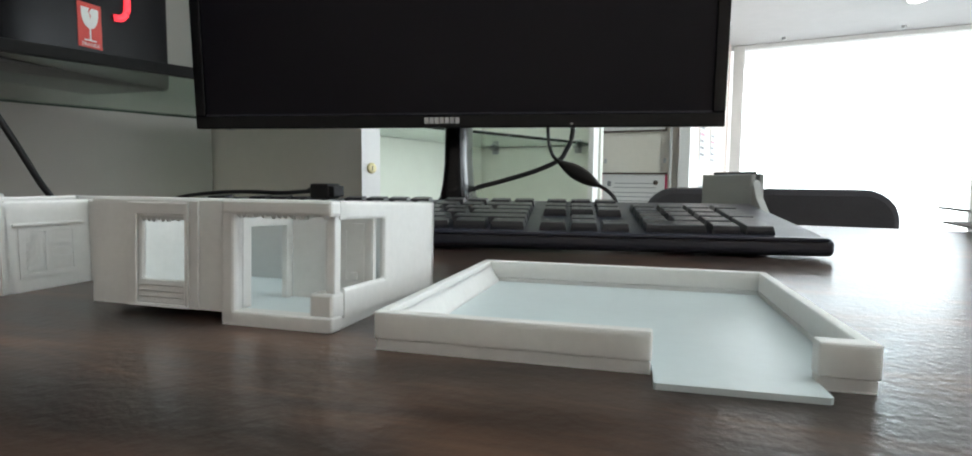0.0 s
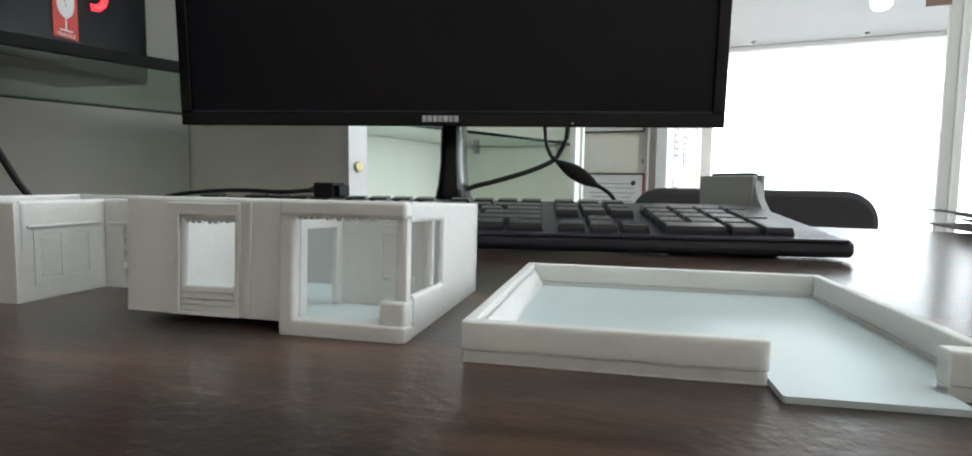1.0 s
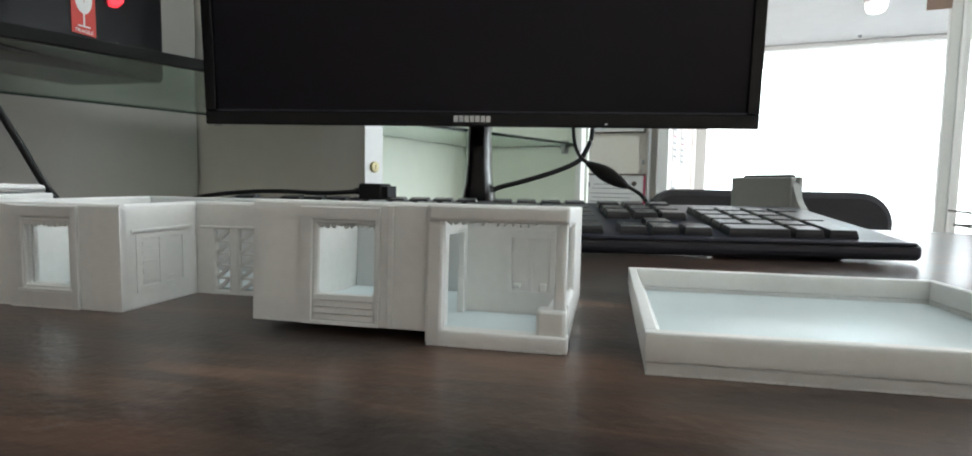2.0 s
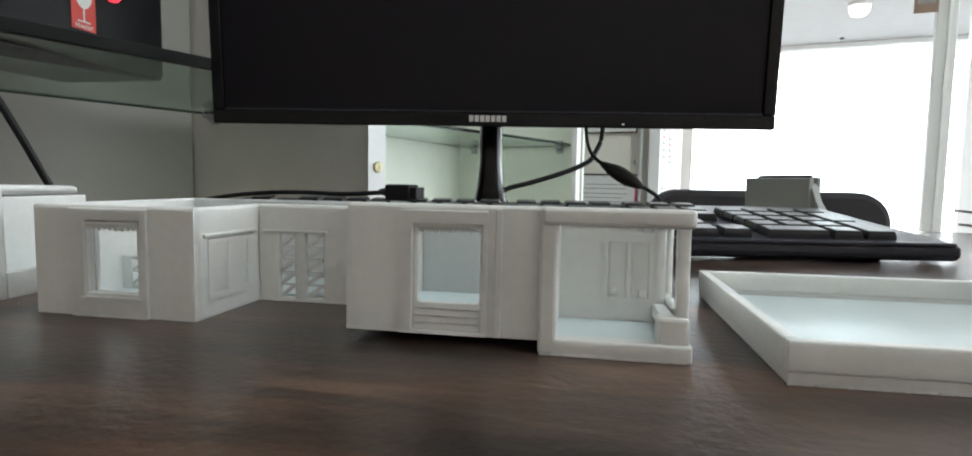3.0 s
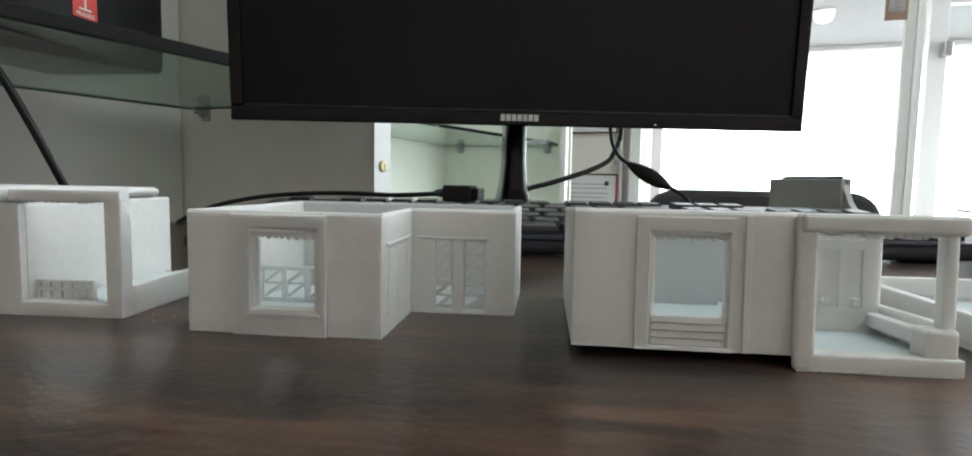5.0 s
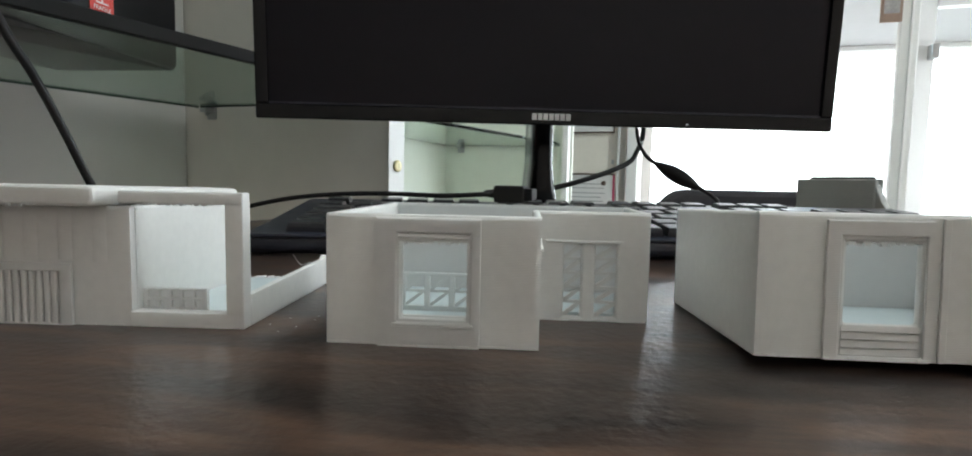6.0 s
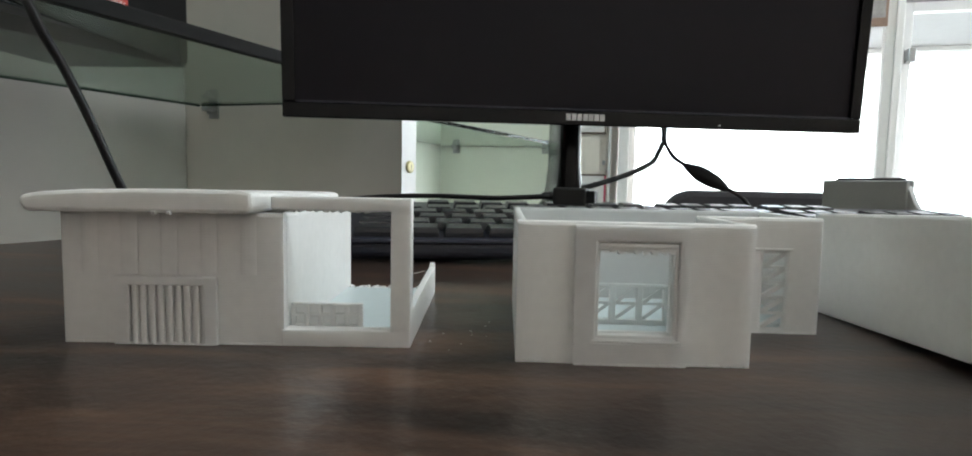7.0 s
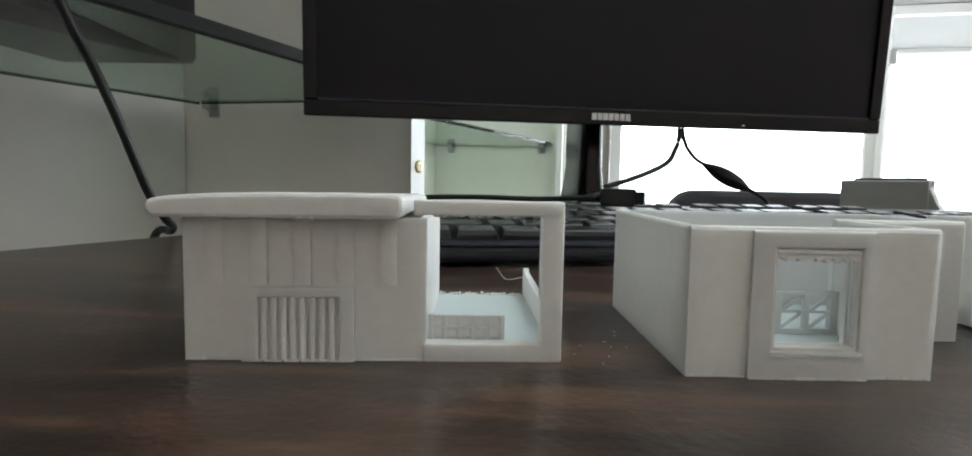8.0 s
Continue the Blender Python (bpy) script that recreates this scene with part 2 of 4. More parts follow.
# ---------------------------------------------------------------- mesh helpers
def box(bm, lo, hi, m=None, bevel=0.0, seg=2):
    """A box from corner lo to corner hi, turned by m, with rounded edges."""
    x0, y0, z0 = lo
    x1, y1, z1 = hi
    vs = [bm.verts.new(p) for p in ((x0, y0, z0), (x1, y0, z0), (x1, y1, z0), (x0, y1, z0), (x0, y0, z1), (x1, y0, z1), (x1, y1, z1), (x0, y1, z1))]
    fs = [bm.faces.new([vs[i] for i in q]) for q in ((3, 2, 1, 0), (4, 5, 6, 7), (0, 1, 5, 4), (1, 2, 6, 5), (2, 3, 7, 6), (3, 0, 4, 7))]
    new_verts = vs
    if bevel:
        es = {e for f in fs for e in f.edges}
        r = bmesh.ops.bevel(bm, geom=list(es) + vs, offset=bevel, segments=seg, profile=0.5, affect="EDGES")
        new_verts = list({v for f in r["faces"] for v in f.verts} | {v for v in vs if v.is_valid})
    if m is not None:
        bmesh.ops.transform(bm, matrix=m, verts=[v for v in new_verts if v.is_valid])
    return bm


def prism(bm, pts, lo, hi, axis="z", m=None, bevel=0.0):
    """A polygon pushed from lo to hi along an axis."""
    put = {"z": lambda a, b, c: (a, b, c), "y": lambda a, b, c: (a, c, b), "x": lambda a, b, c: (c, a, b)}[axis]
    n = len(pts)
    va = [bm.verts.new(put(a, b, lo)) for a, b in pts]
    vb = [bm.verts.new(put(a, b, hi)) for a, b in pts]
    fs = [bm.faces.new(va[::-1]), bm.faces.new(vb)]
    fs += [bm.faces.new((va[i], va[(i + 1) % n], vb[(i + 1) % n], vb[i])) for i in range(n)]
    bmesh.ops.recalc_face_normals(bm, faces=fs)
    vs = va + vb
    if bevel:
        es = {e for f in fs for e in f.edges}
        r = bmesh.ops.bevel(bm, geom=list(es) + vs, offset=bevel, segments=2, profile=0.5, affect="EDGES")
        vs = list({v for f in r["faces"] for v in f.verts} | {v for v in vs if v.is_valid})
    if m is not None:
        bmesh.ops.transform(bm, matrix=m, verts=[v for v in vs if v.is_valid])
    return bm


def panel(bm, us, vs_, thick, holes=(), m=None, bevel=0.0):
    """A flat wall in x and z, thick along +y, with rectangular holes (u0, u1, v0, v1) right through it."""
    u = sorted({us[0], us[1], *[a for h in holes for a in h[:2]]})
    v = sorted({vs_[0], vs_[1], *[a for h in holes for a in h[2:]]})
    solid = {}
    for i in range(len(u) - 1):
        for j in range(len(v) - 1):
            cu, cv = (u[i] + u[i + 1]) / 2, (v[j] + v[j + 1]) / 2
            solid[i, j] = not any(h[0] < cu < h[1] and h[2] < cv < h[3] for h in holes)
    cache = {}

    def vert(i, j, k):
        if (i, j, k) not in cache:
            cache[i, j, k] = bm.verts.new((u[i], thick * k, v[j]))
        return cache[i, j, k]

    fs = []
    for (i, j), s in solid.items():
        if not s:
            continue
        fs.append(bm.faces.new((vert(i, j, 0), vert(i + 1, j, 0), vert(i + 1, j + 1, 0), vert(i, j + 1, 0))))
        fs.append(bm.faces.new((vert(i, j + 1, 1), vert(i + 1, j + 1, 1), vert(i + 1, j, 1), vert(i, j, 1))))
        for di, dj, a, b in ((-1, 0, (i, j + 1), (i, j)), (1, 0, (i + 1, j), (i + 1, j + 1)), (0, -1, (i, j), (i + 1, j)), (0, 1, (i + 1, j + 1), (i, j + 1))):
            if not solid.get((i + di, j + dj), False):
                fs.append(bm.faces.new((vert(*b, 0), vert(*a, 0), vert(*a, 1), vert(*b, 1))))
    bmesh.ops.recalc_face_normals(bm, faces=fs)
    verts = list(cache.values())
    if bevel:
        def joint(e):
            p, q = e.verts[0].co, e.verts[1].co
            return any(abs(p.x - k) < 1e-7 and abs(q.x - k) < 1e-7 for k in us) or (abs(p.z - vs_[0]) < 1e-7 and abs(q.z - vs_[0]) < 1e-7)

        es = [e for e in {e for f in fs for e in f.edges} if len(e.link_faces) == 2 and e.calc_face_angle(0) > 0.6 and not joint(e)]
        r = bmesh.ops.bevel(bm, geom=es, offset=bevel, segments=2, profile=0.5, affect="EDGES")
        verts = list({w for w in verts if w.is_valid} | {w for f in r["faces"] for w in f.verts})
    if m is not None:
        bmesh.ops.transform(bm, matrix=m, verts=verts)
    return bm


def smooth_path(pts, n=10):
    """A rounded line through the points."""
    p = [Vector(q) for q in pts]
    p = [p[0] * 2 - p[1]] + p + [p[-1] * 2 - p[-2]]
    out = []
    for i in range(1, len(p) - 2):
        for k in range(n):
            t = k / n
            a, b, c, d = p[i - 1], p[i], p[i + 1], p[i + 2]
            out.append(0.5 * ((2 * b) + (c - a) * t + (2 * a - 5 * b + 4 * c - d) * t * t + (3 * b - a - 3 * c + d) * t ** 3))
    return out + [p[-2]]


def tube(bm, pts, radius, sides=10, radii=None):
    """A round tube along a line; radii: one for each point."""
    rings = []
    up = Vector((0, 0, 1))
    for i, q in enumerate(pts):
        d = (pts[min(i + 1, len(pts) - 1)] - pts[max(i - 1, 0)]).normalized()
        a = d.cross(up if abs(d.dot(up)) < 0.95 else Vector((1, 0, 0))).normalized()
        b = d.cross(a)
        r = radii[i] if radii else radius
        rings.append([bm.verts.new(q + (a * math.cos(s) + b * math.sin(s)) * r) for s in [2 * math.pi * k / sides for k in range(sides)]])
    fs = []
    for r0, r1 in zip(rings, rings[1:]):
        fs += [bm.faces.new((r0[k], r0[(k + 1) % sides], r1[(k + 1) % sides], r1[k])) for k in range(sides)]
    fs += [bm.faces.new(rings[0][::-1]), bm.faces.new(rings[-1])]
    for f in fs:
        f.smooth = True
    bmesh.ops.recalc_face_normals(bm, faces=fs)
    return bm


def lathe(bm, profile, sides=28, m=None):
    """Turns (radius, height) points about z."""
    rings = [[bm.verts.new((r * math.cos(2 * math.pi * k / sides), r * math.sin(2 * math.pi * k / sides), z)) for k in range(sides)] for r, z in profile]
    fs = []
    for r0, r1 in zip(rings, rings[1:]):
        fs += [bm.faces.new((r0[k], r0[(k + 1) % sides], r1[(k + 1) % sides], r1[k])) for k in range(sides)]
    fs += [bm.faces.new(rings[0][::-1]), bm.faces.new(rings[-1])]
    for f in fs:
        f.smooth = True
    bmesh.ops.recalc_face_normals(bm, faces=fs)
    if m is not None:
        bmesh.ops.transform(bm, matrix=m, verts=[v for r in rings for v in r])
    return bm


def mesh_of(name, bm, mat):
    me = bpy.data.meshes.new(name)
    bm.to_mesh(me)
    bm.free()
    me.materials.append(mat)
    return me


def part(name, bm, mat, parent=None, label="", m=None):
    ob = new(name, mesh_of(name, bm, mat))
    if parent is not None:
        ob.parent = parent
    if m is not None:
        ob.matrix_basis = m
    if label:
        tagged(ob, label)
    return ob


def thing(name, m, label, category, group="", kind=""):
    ob = new(name)
    ob.matrix_basis = m
    ob.empty_display_size = 0.02
    return tagged(ob, label, category, group, kind)


def structure(name, bm, mat, label, category):
    return tagged(part(name, bm, mat), label, category, kind="structure")


def B():
    return bmesh.new()


def frame_along(origin, direction, z=0.0):
    """A pose whose x runs along a plan direction, y to its left, z up."""
    return pose(origin[0], origin[1], z, 0, 0, math.degrees(math.atan2(direction[1], direction[0])))


ROOM_YAW = -10.5
FLOOR_Z, CEIL_Z = -0.75, 1.75

# ---------------------------------------------------------------- the room
structure("floor", box(B(), (-3.2, -2.6, FLOOR_Z - 0.05), (3.2, 4.2, FLOOR_Z)), MAT_FLOOR, "pale tiled shop floor below the desk", "floor")
structure("ceiling", box(B(), (-3.2, -2.6, CEIL_Z), (3.2, 1.95, CEIL_Z + 0.05)), MAT_CEIL, "plain white ceiling of the room", "ceiling")
# lowered ceiling towards the window
SOFFIT = frame_along((0.06, 1.93), UX)
structure("soffit", box(B(), (-0.9, -0.02, 0.775), (2.9, 1.62, 0.835), SOFFIT), MAT_SOFFIT, "lowered white ceiling in front of the shop window, dimmed by colour", "ceiling")
structure("soffit_face", box(B(), (-0.9, -0.06, 0.79), (2.9, -0.024, CEIL_Z), SOFFIT), MAT_ROOM, "white front of the lowered ceiling", "wall")
# walls behind and beside the camera; south and east, unseen, bounce warm light
structure("wall_south", box(B(), (-3.2, -1.75, FLOOR_Z), (3.2, -1.65, CEIL_Z)), MAT_ROOM, "plain unseen wall, tinted to bounce warm light", "wall")
structure("wall_east", box(B(), (2.15, -1.65, FLOOR_Z), (2.25, 0.75, CEIL_Z)), MAT_ROOM, "plain unseen wall beside the entrance, tinted to bounce warm light", "wall")
NICHE = Vector((-0.745, 0.853, 0))
D_LEFT = Vector((math.cos(radians(68.4)), math.sin(radians(68.4)), 0))
structure("wall_west", box(B(), (-2.68, 0.0, FLOOR_Z), (-0.002, 0.03, CEIL_Z), frame_along(NICHE, D_LEFT)), MAT_WALL_SHADE, "greenish white board behind the glass shelf, greyed for shade", "wall")
BACKDIR = Vector((-0.412, 0.789, 0)) - NICHE
structure("panel_north", box(B(), (-0.05, 0.003, FLOOR_Z), (BACKDIR.length - 0.001, 0.021, CEIL_Z), frame_along(NICHE, BACKDIR)), MAT_PANEL_LIFT, "grey laminate side panel of the display cabinet, lightened for light", "wall")

# ---------------------------------------------------------------- showcase behind the desk
JAMB = frame_along((-0.412, 0.789), UX)
post = thing("cabinet_post", JAMB, "white edge post of the display cabinet with a round lock", "cabinet post")
part("post_board", prism(B(), [(0.0, 0.0), (0.0067, 0.035), (-0.015, 0.035), (-0.015, 0.0222), (-0.0006, 0.0222)], FLOOR_Z, CEIL_Z), MAT_TRIM, post)
LOCK = pose(0.00335, 0.0175, 0.0605, 0, 0, 79.2)
lock = part("lock", lathe(B(), [(0.0080, 0), (0.0082, 0.001), (0.0080, 0.003), (0.0060, 0.0038)], 24, LOCK @ pose(0, 0, 0, 90)), MAT_BRASS, post, "small round brass lock")
part("keyhole", box(B(), (-0.0006, -0.0042, -0.0035), (0.0006, -0.0035, 0.0035), LOCK), MAT_DARK, lock)
SC = frame_along((-0.465, 1.54), UX)
structure("showcase_back", box(B(), (-0.02, 0.0, FLOOR_Z), (0.335, 0.02, CEIL_Z), SC), MAT_PALE, "pale green back board of the showcase", "wall")
structure("showcase_side", box(B(), (-0.02, -0.655, FLOOR_Z), (-0.001, -0.002, CEIL_Z), SC), MAT_PALE, "pale green side board of the showcase", "wall")
structure("showcase_partition", box(B(), (0.317, -0.045, FLOOR_Z), (0.3305, -0.002, CEIL_Z), SC, 0.001), MAT_TRIM, "narrow white upright between showcase and door", "trim")


def wall_bracket(m, name="shelf_bracket"):
    """A small steel clamp that holds a glass shelf against the wall."""
    t = thing(name, m, "small steel clamp under a glass shelf", "bracket", "glass shelf clamps")
    part("wall_plate", box(B(), (-0.009, -0.004, -0.018), (0.009, 0.0, 0.016), None, 0.001), MAT_STEEL, t)
    part("jaw", box(B(), (-0.007, -0.024, -0.007), (0.007, -0.004, -0.0005), None, 0.0012), MAT_STEEL, t)
    part("screw", lathe(B(), [(0.0035, 0), (0.0035, 0.004), (0.0025, 0.005)], 12, pose(0, -0.014, -0.007, 180)), MAT_STEEL, t)
    return t


glass_a = thing("glass_shelf", SC, "clear glass shelf inside the showcase", "shelf")
part("pane", prism(B(), [(0.0, -0.70), (0.16, -0.66), (0.304, -0.062), (0.304, -0.003), (0.0, -0.003)], 0.134, 0.1405, "z", None, 0.0008), MAT_GLASS, glass_a)
part("back_edge", box(B(), (0.002, -0.0045, 0.1335), (0.303, -0.0015, 0.1410)), MAT_EDGE, glass_a, "dark green glass edge")
part("side_edge", tube(B(), [Vector((0.0032, -0.60, 0.1368)), Vector((0.0032, -0.008, 0.1368))], 0.0026, 8), MAT_EDGE, glass_a, "dark green glass edge")
wall_bracket(SC @ pose(0.042, 0, 0.134))
wall_bracket(SC @ pose(0.277, 0, 0.134))

# ---------------------------------------------------------------- door wall, posters and window
DW = frame_along((0.06, 1.93), UX)
door_wall = thing("cream_door", DW, "closed cream painted door with framed notices hung on it", "door", kind="structure")
part("door_leaf", box(B(), (-0.42, 0.0, FLOOR_Z), (-0.002, 0.035, 0.79), None, 0.002), MAT_CREAM, door_wall)
part("door_edge_strip", box(B(), (-0.030, -0.006, FLOOR_Z), (-0.022, -0.0005, 0.79), None, 0.001), MAT_TRIM, door_wall)


def framed_notice(m, w, h, frame_mat, label, lines, accent=False):
    t = thing("framed_notice", m, label, "picture frame")
    b = 0.0055
    part("backing", box(B(), (0.003, -0.004, 0.003), (w - 0.003, 0.0, h - 0.003)), MAT_PAPER, t)
    for nm, lo, hi in (("frame_bottom", (0, -0.008, 0), (w, 0, b)), ("frame_top", (0, -0.008, h - b), (w, 0, h)), ("frame_side", (0, -0.008, b), (b, 0, h - b)), ("frame_side", (w - b, -0.008, b), (w, 0, h - b))):
        part(nm, box(B(), lo, hi, None, 0.0008), MAT_PINK if (accent and nm == "frame_side") else frame_mat, t)
    for k, (x0, x1, z) in enumerate(lines):
        part("text_bar", box(B(), (x0 * w, -0.0048, z * h), (x1 * w, -0.0041, z * h + 0.0022)), MAT_INK, t)
    return t


cert = framed_notice(DW @ pose(-0.249, -0.001, -0.075), 0.214, 0.150, MAT_FRAME, "framed notice with crimson side bars on the cream door", [(0.22, 0.8, 0.76), (0.2, 0.84, 0.67), (0.16, 0.86, 0.56), (0.2, 0.8, 0.47), (0.16, 0.84, 0.38), (0.3, 0.7, 0.28)], True)
part("seal", lathe(B(), [(0.008, 0), (0.008, 0.0008)], 20, pose(0.179, -0.0042, 0.118, 90)), MAT_FRAME, cert, "dark round seal")
part("emblem", box(B(), (0.022, -0.0050, 0.105), (0.034, -0.0042, 0.122)), MAT_INK, cert)
framed_notice(DW @ pose(-0.249, -0.001, 0.206), 0.210, 0.16, MAT_FRAME, "dark framed notice high on the cream door", [(0.2, 0.8, 0.7), (0.2, 0.8, 0.5), (0.25, 0.75, 0.3)])
for hx in (-0.236, -0.044):
    hk = thing("wall_hook", DW @ pose(hx, -0.001, 0.113), "small dark metal clip screwed to the cream door", "hook", "clips on the door")
    part("plate", box(B(), (-0.004, -0.003, -0.007), (0.004, 0, 0.007), None, 0.0008), MAT_STEEL, hk)
    part("peg", box(B(), (-0.002, -0.012, -0.004), (0.002, -0.003, 0.0), None, 0.0006), MAT_STEEL, hk)

# return wall beside the window
RV = frame_along((0.06, 1.93), UY)
structure("wall_return", box(B(), (0.0, 0.0, FLOOR_Z), (1.5, 0.06, 0.774), RV), MAT_ROOM, "white wall beside the shop window", "wall")
structure("door_casing", box(B(), (-0.03, -0.035, FLOOR_Z), (0.02, -0.002, 0.774), RV, 0.002), MAT_TRIM, "white casing at the edge of the door", "trim")
for px_, z0, z1 in ((0.42, 0.13, 0.30), (0.42, -0.10, 0.06), (0.75, 0.12, 0.34)):
    po = thing("wall_poster", RV @ pose(px_, -0.0015, z0), "pale printed poster pinned to the white wall", "poster", "posters by the window")
    part("sheet", box(B(), (0, -0.001, 0), (0.16, 0, z1 - z0)), MAT_PAPER, po)
    for k in range(5):
        part("text_bar", box(B(), (0.02, -0.0018, 0.02 + k * 0.026), (0.13 - 0.012 * (k % 3), -0.0012, 0.028 + k * 0.026)), MAT_PINK if k == 3 else MAT_INK, po)

# shop window: frame and panes
WN = frame_along((0.345, 3.40), UX)
win = thing("window_1", WN, "wide bright shop window with a white frame", "window", kind="structure")
for nm, lo, hi in (("frame_jamb", (0.0, 0, FLOOR_Z), (0.055, 0.06, 0.774)), ("frame_jamb", (1.95, 0, FLOOR_Z), (2.0, 0.06, 0.774)), ("frame_sill", (0.056, 0, FLOOR_Z), (1.949, 0.06, -0.45)), ("frame_head", (0.056, 0, 0.752), (1.949, 0.06, 0.774))):
    part(nm, box(B(), lo, hi, None, 0.002), MAT_TRIM, win)
pn = part("pane", box(B(), (0.056, 0.028, -0.449), (1.949, 0.034, 0.751)), MAT_CLEAR, win)
pn.visible_shadow = False

# slim column of the glazed entrance
col = thing("white_column", frame_along((0.697, 1.655), UX), "slim white painted column beside the entrance", "column", kind="structure")
part("shaft", box(B(), (0.012, 0, FLOOR_Z), (0.056, 0.022, 0.774), None, 0.003), MAT_TRIM, col)
part("corner_bead", box(B(), (0.034, -0.004, FLOOR_Z), (0.040, -0.0005, 0.774), None, 0.001), MAT_TRIM, col)
sign = thing("small_sign", frame_along((0.675, 1.641), UX), "small brown sign hung beside the white column", "sign")
part("board", box(B(), (-0.022, 0, 0.473), (0.028, 0.006, 0.60), None, 0.001), MAT_SIGN, sign)
part("picture_bar", box(B(), (-0.015, -0.0015, 0.495), (0.021, -0.0003, 0.58)), MAT_PAPER2, sign)
part("hanger", box(B(), (0.0, 0.001, 0.60), (0.004, 0.005, 0.79)), MAT_STEEL, sign)

ent = thing("door_1", frame_along((1.20, 2.42), UX), "white framed glass entrance door with a closer", "door", kind="structure")
for nm, lo, hi in (("stile", (0, 0, FLOOR_Z), (0.06, 0.04, 0.772)), ("stile", (0.62, 0, FLOOR_Z), (0.68, 0.04, 0.772)), ("top_rail", (0.061, 0, 0.735), (0.619, 0.04, 0.772)), ("bottom_rail", (0.061, 0, FLOOR_Z), (0.619, 0.04, FLOOR_Z + 0.12))):
    part(nm, box(B(), lo, hi, None, 0.002), MAT_TRIM, ent)
gp = part("pane", box(B(), (0.061, 0.016, FLOOR_Z + 0.121), (0.619, 0.022, 0.734)), MAT_CLEAR, ent)
gp.visible_shadow = False
part("closer", box(B(), (0.036, -0.045, 0.535), (0.062, -0.001, 0.590), None, 0.004), MAT_STEEL, ent, "grey metal door closer")

# hazy daylight beyond the glass
tagged(part("backdrop", box(B(), (-0.6, 0.0, -2.0), (6.5, 0.02, 3.0), frame_along((0.2, 5.2), UX)), MAT_OUT), "overexposed hazy daylight outside", "backdrop", kind="structure")
tagged(part("backdrop", box(B(), (-0.5, 0.0, -2.0), (6.0, 0.02, 3.0), frame_along((3.6, 5.0), -UY)), MAT_OUT), "overexposed hazy daylight outside", "backdrop", kind="structure")


# daylight haze over the street is put in as glow of wall and windows
MAT_FACADE_GLOW = material("glowing_facade", (0.7, 0.7, 0.7), rough=0.9, emit=(1.0, 1.0, 1.0), strength=1.5)
MAT_HAZE_GLOW = material("glowing_haze_rows", (0.15, 0.15, 0.15), rough=0.9, emit=(0.90, 0.94, 1.0), strength=0.66)
fac = thing("distant_building", frame_along((0.55, 4.85), UX), "hazy white building front across the street, glowing as daylight, with pale windows", "building")
part("wall", box(B(), (0, 0, -1.0), (2.3, 0.1, 1.3)), MAT_FACADE_GLOW, fac)
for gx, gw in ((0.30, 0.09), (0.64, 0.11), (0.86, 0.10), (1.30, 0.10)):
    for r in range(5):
        part("window", box(B(), (gx, -0.012, 0.48 + r * 0.062), (gx + gw, -0.001, 0.505 + r * 0.062)), MAT_HAZE_GLOW, fac)
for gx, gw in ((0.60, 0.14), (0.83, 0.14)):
    part("awning", box(B(), (gx, -0.05, 0.42), (gx + gw, -0.001, 0.432)), MAT_HAZE_GLOW, fac)


def ceiling_lamp(place, size=1.0):
    t = thing("ceiling_lamp", pose(*place) @ Matrix.Diagonal((size, size, 1, 1)), "round white ceiling lamp, switched on, real by the window, added unseen over the desk", "lamp", "ceiling lamps")
    part("base", lathe(B(), [(0.075, 0), (0.075, -0.008), (0.07, -0.012)], 32), MAT_TRIM, t)
    part("diffuser", lathe(B(), [(0.066, -0.0125), (0.064, -0.03), (0.05, -0.045), (0.02, -0.052)], 32), MAT_LAMP, t, "glowing opal diffuser")
    return t


ceiling_lamp((0.895, 2.60, 0.775), 0.56)
# two large lamps added out of view to light the desk from above
ceiling_lamp((0.42, 0.26, CEIL_Z), 6.5)
ceiling_lamp((1.45, 0.10, CEIL_Z), 6.5)
# cool fill light of the two added lamps, then the real lamp's
disk_light((0.42, 0.26, CEIL_Z - 0.06), 4.7, 0.9)
disk_light((1.45, 0.10, CEIL_Z - 0.06), 4.8, 0.9)
disk_light((0.895, 2.60, 0.715), 1.2, 0.07)
for sx, sy in ((0.742, 1.40), (0.25, 1.40)):
    sp = thing("ceiling_fitting", SOFFIT @ pose(sx, sy, 0.775), "tiny grey fitting on the lowered ceiling", "fitting", "ceiling fittings")
    part("body", lathe(B(), [(0.010, 0), (0.010, -0.010), (0.006, -0.016)], 14), MAT_STEEL, sp)

# ---------------------------------------------------------------- desk
desk = thing("desk", pose(0, 0, 0), "dark brown wood laminate desk with a satin top", "desk")
far = Vector((0.235, 0.672, 0))
fl_ = far - UX * 0.70
fr_ = far + UX * 1.05
ldir = Vector((math.cos(radians(67.7)), math.sin(radians(67.7)), 0))
lp = Vector((-0.5237, 0.4337, 0))
s_ = 0.375
corner_far = lp + ldir * s_
corner_near = lp - ldir * 1.0
part("top", prism(B(), [(corner_near.x, corner_near.y), (0.9, corner_near.y - 0.12), (fr_.x, fr_.y), (corner_far.x, far.y + (far.x - corner_far.x) * 0.185)], -0.028, 0.0, "z", None, 0.0015), MAT_DESK, desk)
